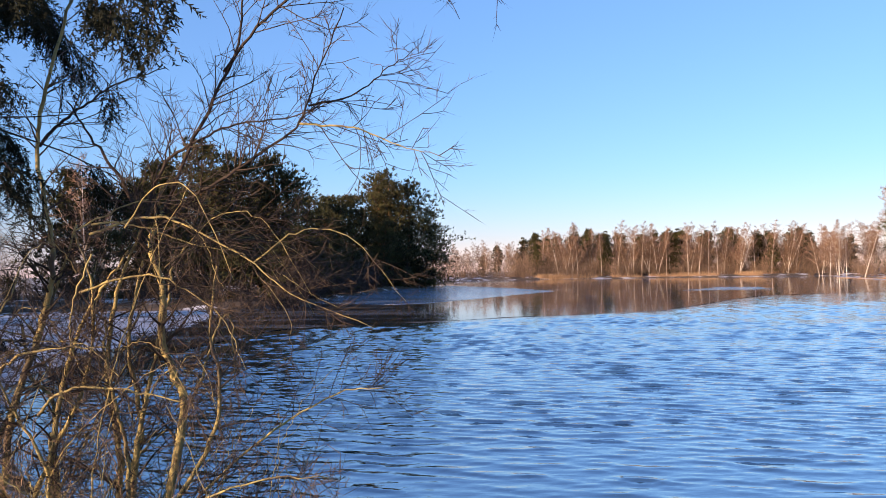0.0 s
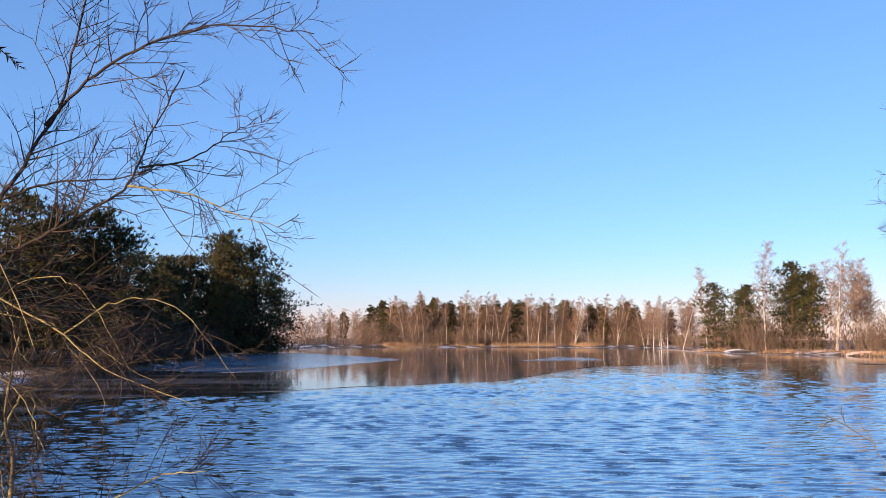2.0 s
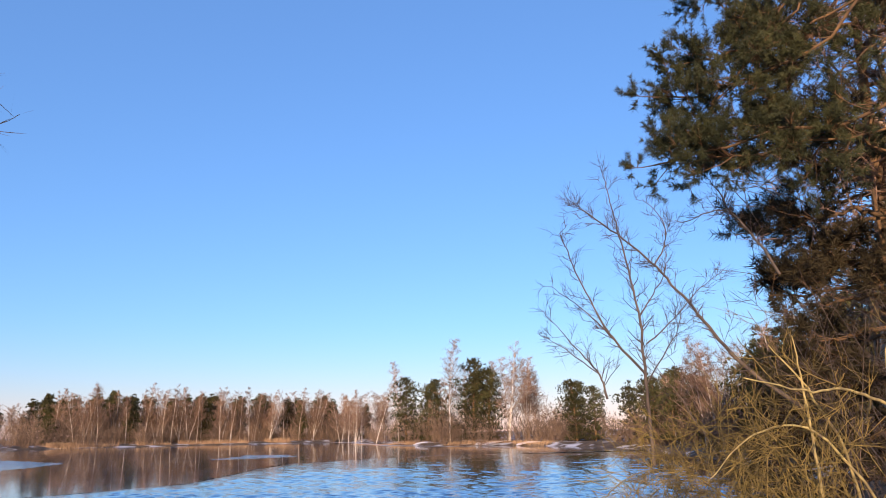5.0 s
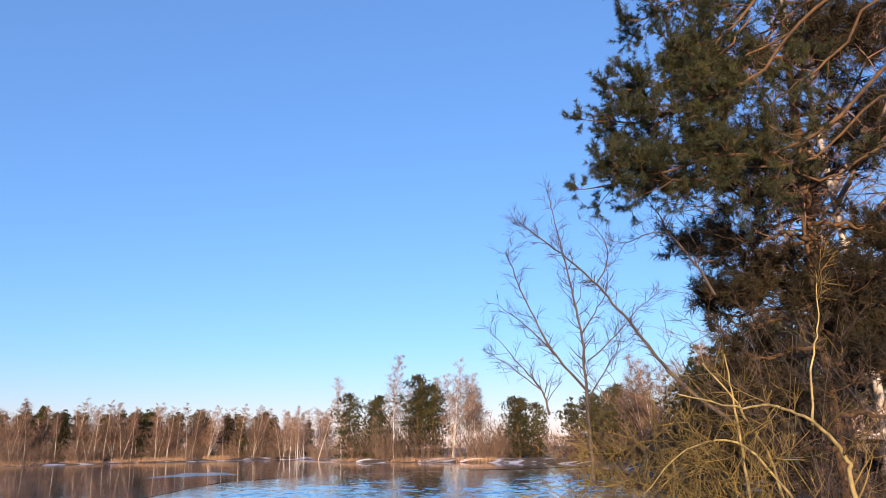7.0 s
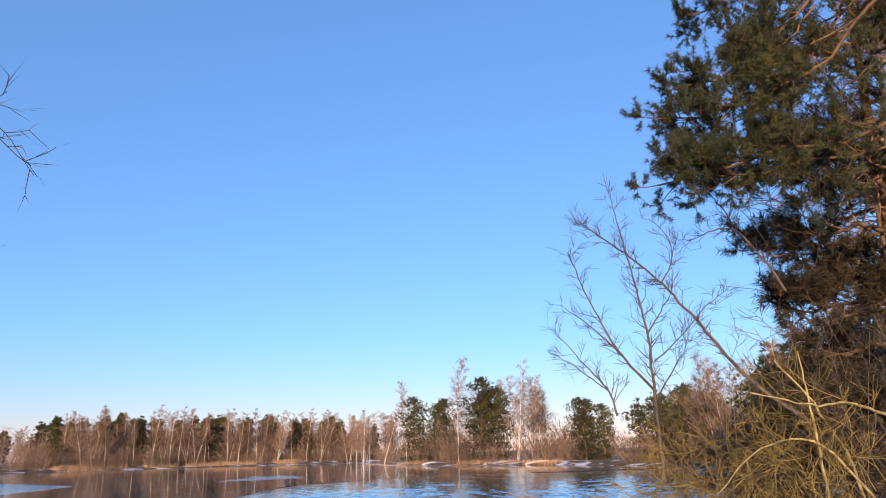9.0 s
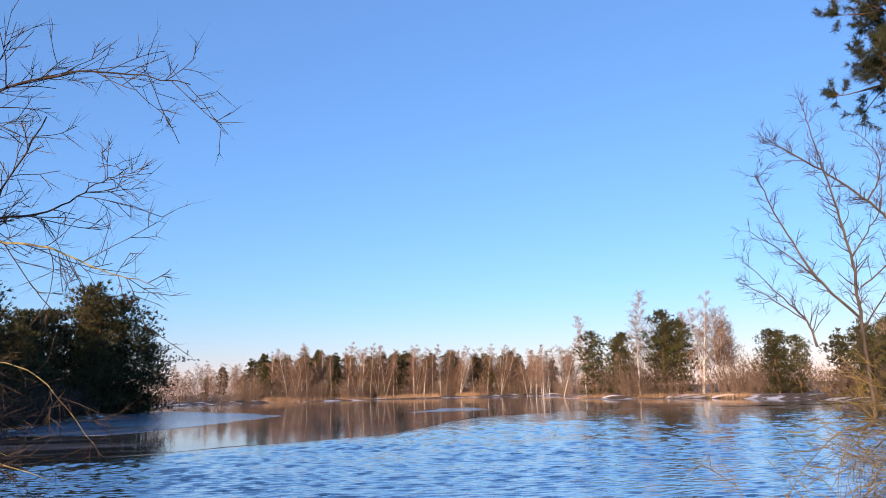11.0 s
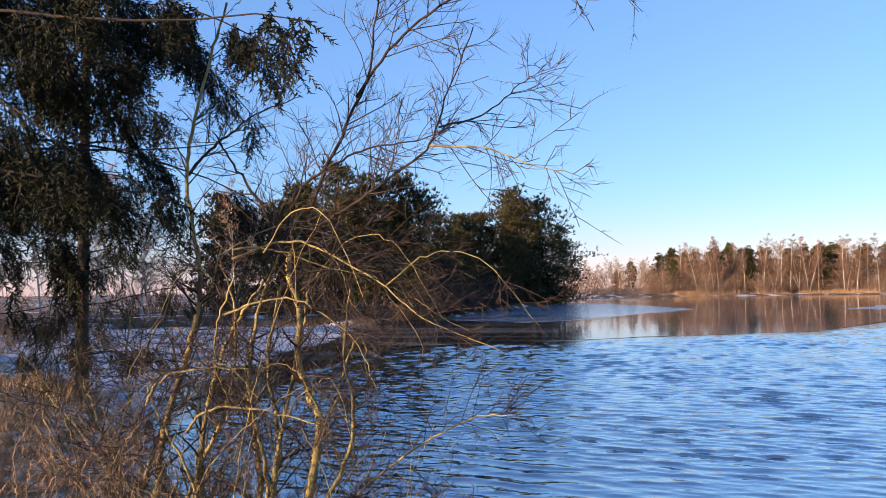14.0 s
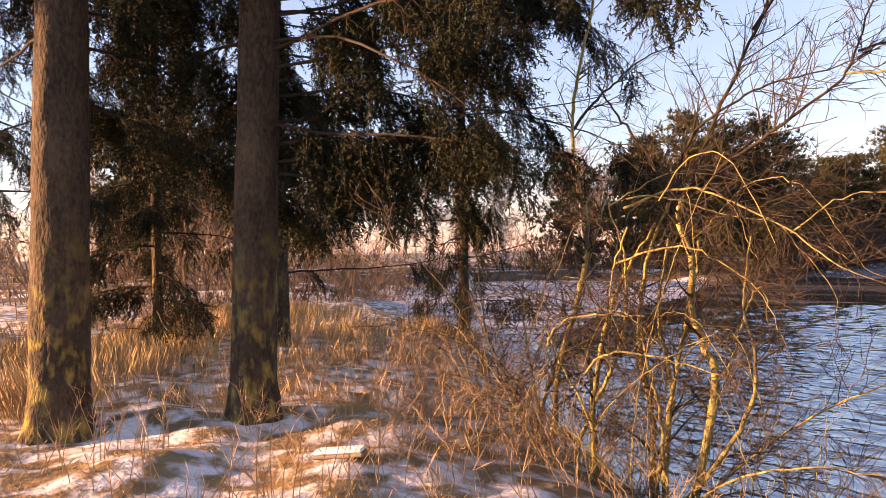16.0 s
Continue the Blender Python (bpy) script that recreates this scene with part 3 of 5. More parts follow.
# wooded peninsula
PEN = "dark green pine with a dense clumped crown on the peninsula"
pines = [far_pine(11, 12.5, 0.07, 4.0, PEN, "pines on the peninsula", True), far_pine(12, 12.0, 0.10, 3.8, PEN, "pines on the peninsula", True), far_pine(13, 11.0, 0.05, 3.9, PEN, "pines on the peninsula", True)]
stand(pines[0], [(-22.5, 58, 1.0), (-19.4, 65, 1.0), (-13.6, 97, 1.22), (-10.2, 100, 1.14), (-21, 88, 0.9)], 1)
stand(pines[1], [(-20.6, 62, 1.0), (-17.6, 67, 0.92), (-16.8, 84, 0.86), (-11.8, 95, 1.12), (-14.6, 103, 1.15), (-17, 78, 0.55), (-22, 74, 0.9)], 2)
stand(pines[2], [(-16.6, 74, 0.72), (-8.2, 104, 1.04), (-7.2, 110, 0.86), (-25.5, 54, 0.8), (-24, 63, 1.0), (-11, 108, 1.0), (-31, 57, 0.8), (-16.0, 60, 0.5), (-14.8, 68, 0.45), (-12.6, 90, 0.75)], 3)
stand(far_pine(15, 12.0, 0.06, 3.8, PEN, "pines on the peninsula"), [(-30, 66, 1.0), (-25, 82, 0.9), (-18, 99, 1.0), (-33, 74, 1.0), (-27, 74, 1.0), (-20, 94, 0.95), (-28, 90, 0.9), (-36, 62, 0.9), (-15, 108, 0.95)], 25)
edge = shrub(21, 3.0, 3.5, "brown leafless waterside shrub on the peninsula", "shrubs on the peninsula", mat=M_ALDER_TWIG)
stand(far_pine(14, 5.0, 0.03, 2.4, "low dark young pine at the water on the peninsula", "young pines on the peninsula", True), [(-14.5 - 0.4 * (i % 3), 50 + 3.1 * i + math.sin(i * 2.0)) for i in range(14)] + [(-13.5, 95), (-12, 100), (-10.3, 106), (-9, 111), (-11.4, 97), (-9.6, 103), (-13.2, 88), (-13.6, 82), (-20, 50), (-25, 50), (-17, 48)], 24, (0.55, 1.0))
EDGE = [(-31 + 1.25 * i, 46.4 + 1.2 * math.sin(i * 2.3), 0.42) for i in range(15)] + [(-13.2 + 0.3 * math.sin(i * 2), 47 + 2.1 * i) for i in range(26)]
thicket_belt(edge, EDGE, 26, "dark leafless undergrowth along the peninsula", M_ALDER_TWIG)
stand(edge, [(-14.2, 52), (-15, 57), (-14.4, 63), (-14.6, 70), (-14, 77), (-13.4, 84), (-12.6, 91), (-11, 98), (-9.3, 105), (-8, 111), (-19, 48.5, 0.5), (-23, 48, 0.5), (-28, 49, 0.5), (-17, 51, 0.6), (-22, 51, 0.6)], 4, (0.6, 1.1))

# far shore
BIR = "bare white-stemmed birch in low sunlight on the far shore"
far_birches = [birch(31, 13.0, BIR, "birches on the far shore"), birch(32, 12.5, BIR, "birches on the far shore", forks=2), birch(33, 12.0, BIR, "birches on the far shore", lean=(0.1, 0.02)),
               birch(34, 13.0, BIR, "birches on the far shore", forks=3, spread=0.36), birch(35, 11.5, BIR, "birches on the far shore", first=0.4, spread=0.28)]
ROW = [(19.4, 2), (21.4, 1), (22.9, 3), (24.3, 0), (30.2, 4), (34.8, 0), (37.2, 1), (38.7, 2), (40.5, 0), (42.7, 3), (44.5, 1), (46.6, 4), (51.9, 0), (53.2, 2), (54.3, 1), (57.5, 4), (59.7, 0), (61.4, 1), (64.3, 3), (65.6, 0), (69.0, 4), (73.0, 0), (76.3, 3), (77.4, 1), (79.5, 2)]
for k, model in enumerate(far_birches):
    front = [(x, 188.5 + 1.6 * math.sin(x * 3.1)) for x, kind in ROW if kind == k]
    back = [(16 + 3.7 * i + 1.3 * math.sin(i * 2.7), 195 + 4 * math.sin(i * 1.9)) for i in range(20) if i % 5 == k] + [(-12 + 2.6 * i, 206 + 4 * math.sin(i * 5.0), 0.78) for i in range(12) if i % 5 == k]
    stand(model, front + back, 40 + k, (0.92, 1.08))
stand(birch(36, 11.0, "slim bare birch where the far shore turns", "birches on the far shore", forks=2, spread=0.36), [(78.5, 174.5, 0.95), (81, 171, 1.05), (84.5, 176, 1.1), (87, 170, 1.05), (90, 174, 1.1), (93, 178, 1.1), (82.5, 181, 1.1), (96, 172, 1.0), (-6, 200, 0.75), (1, 203, 0.8), (8, 199, 0.8)], 46)
FAR = "green pine among the birches on the far shore"
fp = [far_pine(41, 12.0, 0.2, 2.5, FAR, "pines on the far shore"), far_pine(42, 11.5, 0.08, 2.4, FAR, "pines on the far shore")]
stand(fp[0], [(14.3, 205, 1.0), (28.2, 199, 1.05), (48.5, 199, 0.95), (83.4, 196, 0.98), (33, 204, 0.95), (66.5, 200, 1.0), (4, 206, 0.72), (56, 205, 1.0)], 5)
stand(fp[1], [(18.4, 203, 0.95), (26.5, 203, 0.9), (50.5, 204, 0.9), (71.4, 194, 0.9), (73.6, 197, 0.85), (85.7, 199, 0.88), (45, 206, 0.95), (62, 207, 1.0), (10, 204, 0.6), (88.5, 202, 0.8), (91, 186, 0.8), (14, 190, 0.72), (31.5, 190, 0.8), (49, 191, 0.85), (74, 190, 0.8), (38, 207, 1.0), (0, 207, 0.55)] + [(12 + 3.1 * i + 1.2 * math.sin(i * 2.1), 211 + 3 * math.sin(i * 1.7)) for i in range(26)], 6)
thick = shrub(43, 4.2, 5.0, "reddish brown leafless shrub on the far shore", "shrubs on the far shore")
stand(thick, [(-8 + 2.4 * i + math.sin(i * 3.7), 176 + 0.16 * min(60, 2.4 * i) + 9 * abs(math.sin(i * 1.3))) for i in range(42)] + [(-20 + 5 * i, 182 + 6 * math.sin(i * 2.0), 1.3) for i in range(12)], 7, (0.6, 1.1))

wall = shrub(44, 8.5, 6.0, "tall leafless brown thicket behind the birches", "thickets on the far shore", dense=1)
stand(wall, [(66 + 1.3 * i + math.sin(i * 2.0), 104 + 2.5 * i + 6 * math.sin(i * 2.9)) for i in range(20)] + [(77 + 2.1 * i, 176 + 4 * math.sin(i * 2.3), 0.9) for i in range(10)] + [(75 + 1.8 * i, 93 + 3 * math.sin(i * 1.8) + 0.8 * i, 0.8) for i in range(10)], 17, (0.7, 1.1))
thicket_belt(wall, [(-30 + 3.1 * i + math.sin(i * 3.7), 203 + 7 * math.sin(i * 1.3)) for i in range(42)] + [(10 + 2.9 * i + math.sin(i * 1.7), 194 + 3 * math.sin(i * 2.3)) for i in range(29)] + [(12 + 2.1 * i + math.sin(i * 2.7), 187.5 + 2 * math.sin(i * 1.1), 0.5 + 0.12 * math.sin(i * 4.1)) for i in range(36)] + [(8 + 1.9 * i + math.sin(i * 1.9), 200 + 2.5 * math.sin(i * 2.9), 1.15 + 0.15 * math.sin(i * 3.3)) for i in range(46)] + [(9 + 1.7 * i + math.sin(i * 1.3), 191 + 2 * math.sin(i * 1.7), 0.75 + 0.15 * math.sin(i * 2.3)) for i in range(46)], 17, "brown leafless undergrowth between the far birches", M_SHRUB)

# side shore
SIDE = "trees on the side shore"
stand(birch(51, 12.5, "bare white birch leaning over the ice", SIDE, lean=(-0.28, -0.1), spread=0.2, fine=True), [(71.0, 139.5, 1.0)], 8)
stand(birch(52, 15.5, "tall bare birch with a pale hazy crown", SIDE, first=0.3, spread=0.25, dense=1.3, fine=True), [(69.2, 108, 1.14), (70, 128, 1.0), (77, 162, 0.85), (80.3, 101, 0.92)], 9)
stand(birch(53, 16.0, "big forked birch with spreading white limbs", SIDE, forks=3, first=0.2, spread=0.34, dense=1.3, fine=True), [(74.4, 98, 1.02)], 10)
stand(birch(54, 12.5, "slim bare birch among brown shrubs", SIDE, first=0.3, dense=1.2, fine=True), [(78.8, 100, 1.1), (81.5, 101, 0.95), (79.5, 164, 0.9), (75.5, 163, 0.85), (84, 104, 1.0), (73.0, 110, 1.0), (76.5, 106, 1.1), (88, 108, 1.0)], 11)
stand(far_pine(55, 11.5, 0.05, 3.7, "bushy green pine on the side shore", "pines on the side shore", True), [(67.2, 120, 1.0), (69.2, 115.5, 0.88), (71.2, 104, 1.18), (72.6, 101.5, 1.02), (77.2, 85, 0.78), (80, 84, 0.7), (73, 118, 0.95), (77, 112, 1.0), (83, 92, 0.8), (88, 76, 0.9), (92, 80, 0.8), (84, 70, 0.8), (97, 85, 0.9), (80, 64, 0.7), (101, 90, 0.9)], 12)
side_shrub = shrub(56, 4.0, 5.0, "russet leafless thicket on the side shore", "shrubs on the side shore")
stand(side_shrub, [(66 + 1.1 * i + math.sin(i * 3.0), 98 + 3 * math.sin(i * 1.7) + (18 if i % 3 == 0 else 0)) for i in range(16)] + [(74 + 1.5 * i, 88 + 2 * math.sin(i * 2)) for i in range(8)] + [(68.5, 112), (70, 124), (72, 132), (76, 150), (80, 158), (84, 166), (78, 120, 1.6), (82, 112, 1.7), (86, 104, 1.8), (90, 96, 1.6), (76, 132, 1.5), (80, 140, 1.4), (84, 150, 1.4), (94, 104, 1.8), (74, 143), (72.5, 138), (86, 172), (90, 178)] + [(74 + 2.2 * i, 58 + 2.1 * i, 1.5) for i in range(14)], 13, (0.7, 1.25))


def reeds(name, run, depth, count, tall, label, seed):
    """A belt of dry reed blades along the water's edge."""
    rng = np.random.default_rng(seed)
    seg = rng.integers(0, len(run) - 1, count)
    t = rng.random(count)
    a, b = np.array(run)[seg], np.array(run)[seg + 1]
    p = a + (b - a) * t[:, None] + rng.normal(size=(count, 2)) * depth
    keep = value_noise(p[:, 0], p[:, 1], 5, seed) > -0.35
    p = p[keep]
    base = np.column_stack([p, np.maximum(height(p[:, 0], p[:, 1]), -0.25) - 0.02])
    d = np.column_stack([rng.normal(size=(len(p), 2)) * 0.16, np.ones(len(p))])
    g = Geo().blades(base, d, tall * (0.5 + 0.7 * rng.random(len(p))), 0.03 + 0.02 * rng.random(len(p)), 0.12)
    tagged(new(name, g.mesh(name, M_REED, False)), label, "reeds", kind="stuff")


reeds("reeds", [(14, 177.5), (20, 179.5), (48, 183.5), (62, 182), (72, 180)], 1.0, 9000, 1.1, "belt of golden dry reeds on the far shore", 61)
reeds("reeds", [(66, 139), (65, 118), (66, 102), (71, 97), (72, 85)], 0.8, 3500, 0.55, "dry pale reeds on the side shore", 62)

# behind the osier
mid_pine = far_pine(57, 9.0, 0.12, 2.6, "scrubby pine beyond the alder", "pines beyond the alder", True)
stand(mid_pine, [(39, 24, 0.75), (44, 25, 0.9), (43, 28.5, 0.7), (50, 31, 1.0), (36.5, 19, 0.95), (31, 14, 0.9), (56, 38, 0.8), (50, 34, 0.95), (53.5, 37, 0.8), (60, 47, 0.7), (47, 31, 0.8), (68.5, 62, 0.75), (72, 66, 0.9), (76, 73, 0.85), (64, 55, 0.7)], 18)
stand(birch(58, 9.5, "thin bare birch beyond the alder", "birches beyond the alder", forks=2, dense=1.2, fine=True), [(41.5, 24.5, 1.0), (46, 29.5, 0.9), (38, 19.5, 1.05), (34.5, 15.5, 0.9), (52, 36, 1.0), (58, 46, 1.1), (56, 43, 1.0), (62, 50, 1.0), (66, 56, 0.9)], 19)
stand(shrub(59, 3.2, 4.0, "brown leafless shrub on the near side shore", "shrubs beyond the alder"), [(40 + 1.9 * i, 24.5 + 1.75 * i + math.sin(i * 2.2)) for i in range(20)] + [(45 + 1.5 * i, 28 + 1.8 * i + math.sin(i * 1.2), 1.3) for i in range(14)] + [(37.5 - 2 * i, 21.5 - 1.6 * i) for i in range(8)] + [(67 + 1.1 * i, 57 + 2.2 * i, 1.3) for i in range(9)], 20, (0.7, 1.2))
# trees across the field behind the spruces
stand(shrub(60, 6.0, 6.0, "hazy leafless thicket across the field", "thickets across the field", dense=1), [(-62 + 2.2 * i, 12 + 3.4 * i + 3 * math.sin(i * 1.9)) for i in range(14)] + [(-16, 9.5, 0.5), (-19, 12, 0.6), (-22, 15.5, 0.6), (-14, 7.2, 0.4), (-18, 7.5, 0.55), (-24, 12, 0.7), (-21, 8, 0.6), (-26, 17, 0.8), (-30, 22, 0.8), (-28, 10, 0.8), (-34, 15, 0.9), (-38, 26, 1.0), (-25, 5, 0.7), (-33, 6, 0.9)] + [(-17 - 1.4 * i, 13 + 2.2 * i + math.sin(i * 2.0), 0.55) for i in range(11)] + [(-75 + 3 * i, 2 + 4 * i) for i in range(8)], 21, (0.7, 1.2))
stand(birch(61, 11.0, "bare birch across the field", "birches across the field", forks=2), [(-48 + 2.5 * i, 22 + 3.2 * i + 3 * math.sin(i * 2.6)) for i in range(9)], 22, (0.8, 1.1))

# pines added here to keep low sun off the peninsula foot and the inlet
stand(far_pine(62, 12.0, 0.08, 3.4, "dark pine added across the field to shade the peninsula", "pines across the field"), [(-46, 26, 1.0), (-42, 31, 0.9), (-50, 34, 1.1), (-38, 20, 0.8), (-55, 27, 1.1), (-47, 41, 1.0), (-60, 38, 1.1)], 23)
for x, y, r in ((66.4, 112.5, 1.8), (70.6, 98.6, 2.6), (72.6, 91.0, 2.0), (84.0, 172.5, 3.4)):
    rng, g = np.random.default_rng(int(x * 10)), Geo()
    a = np.linspace(0, 2 * math.pi, 15)[:-1]
    rings = [(x + np.cos(a) * r * f * (0.85 + 0.3 * rng.random(14)), y + np.sin(a) * 0.6 * r * f * (0.85 + 0.3 * rng.random(14))) for f in (0.05, 0.6, 1.0)]
    pts = np.concatenate([np.column_stack([px, py, np.maximum(height(px, py), 0.02) + lift]) for (px, py), lift in zip(rings, (0.10, 0.08, 0.0))])
    i = np.arange(14)
    j = (i + 1) % 14
    g.add(pts, np.concatenate([np.stack([b + i, b + j, b + 14 + j], 1) for b in (0, 14)] + [np.stack([b + i, b + 14 + j, b + 14 + i], 1) for b in (0, 14)]))
    tagged(new("snow_patch", g.mesh("snow_patch", M_SNOW)), "thin leftover snow on the far bank", "snow", kind="structure")


# ---- the near bank ----
def bush(name, label, place, runs, bark, twig_mat, seed, twig_len=0.55, per_metre=5.0, pull=(0, 0, 0.35), category="shrub", thin=0.003, fine=1.0, young=None, slim=None, slight=1.0):
    """A many-stemmed shrub; every run is a main stem (points, root radius, tip radius, twigginess)."""
    rng = np.random.default_rng(seed)
    root = thing(name, label, category, place=place)
    off = np.array(place)
    for ctrl, r0, r1, busy in runs:
        pts = curve(np.array(ctrl) - off, 5 * len(ctrl))
        pts[2:] += rng.normal(size=pts[2:].shape) * 0.006
        rad = np.linspace(r0, r1, len(pts)) * slight * (0.94 + 0.12 * rng.random(len(pts)))
        # young: dark bark for high rising stems, their backlit shade put into the colour
        stem = part("stem", Geo().tube(pts, rad, 7), young if young and pts[0][2] > 1.9 and r0 > 0.0095 and pts[-1][2] > pts[0][2] else slim if slim and r0 < 0.0115 else bark, root)
        if busy:
            g = Geo()
            long = np.linalg.norm(np.diff(pts, axis=0), axis=1).sum()
            sprigs(g, pts, rad, int(long * per_metre * busy) + 1, twig_len, rng, pull, 0.85, 0.1, 0.1, thin, fine)
            part("twig_spray", g, twig_mat, stem, kind="stuff")
    return root


def arcs(centre, count, reach, rise, toward, seed, r0=0.008):
    """Arching shoots that rise from a crown point and droop outwards."""
    rng = np.random.default_rng(seed)
    out = []
    for _ in range(count):
        az = toward[0] + (rng.random() - 0.5) * toward[1]
        c = np.array(centre) + rng.normal(size=3) * np.array([0.25, 0.2, 0.25])
        ln = reach * (0.55 + 0.6 * rng.random())
        h = rise * (0.4 + rng.random())
        d = np.array([math.cos(az), math.sin(az), 0])
        out.append(([c, c + d * ln * 0.3 + (0, 0, h), c + d * ln * 0.65 + (0, 0, h * 0.75), c + d * ln + (0, 0, -h * (0.6 + rng.random()))], r0 * (0.7 + 0.6 * rng.random()), 0.0025, 0.8))
    return out


def brush(centre, spread, count, tall, seed, r0=0.009, lean=0.45, busy=0.55):
    """Thin crooked shoots that come up from the ground round a shrub."""
    rng = np.random.default_rng(seed)
    out = []
    for _ in range(count):
        p = np.array(centre) + np.array([rng.normal() * spread[0], rng.normal() * spread[1], 0])
        p[2] = max(-0.15, float(height(p[0], p[1])[0]) - 0.05)
        run = shoot(p, (rng.normal() * lean, rng.normal() * lean, 1), tall * (0.4 + 0.8 * rng.random()), 6, (rng.normal() * 0.5, rng.normal() * 0.5, -0.4), 0.06, rng)
        out.append((run, r0 * (0.6 + 0.8 * rng.random()), 0.0025, busy))
    return out


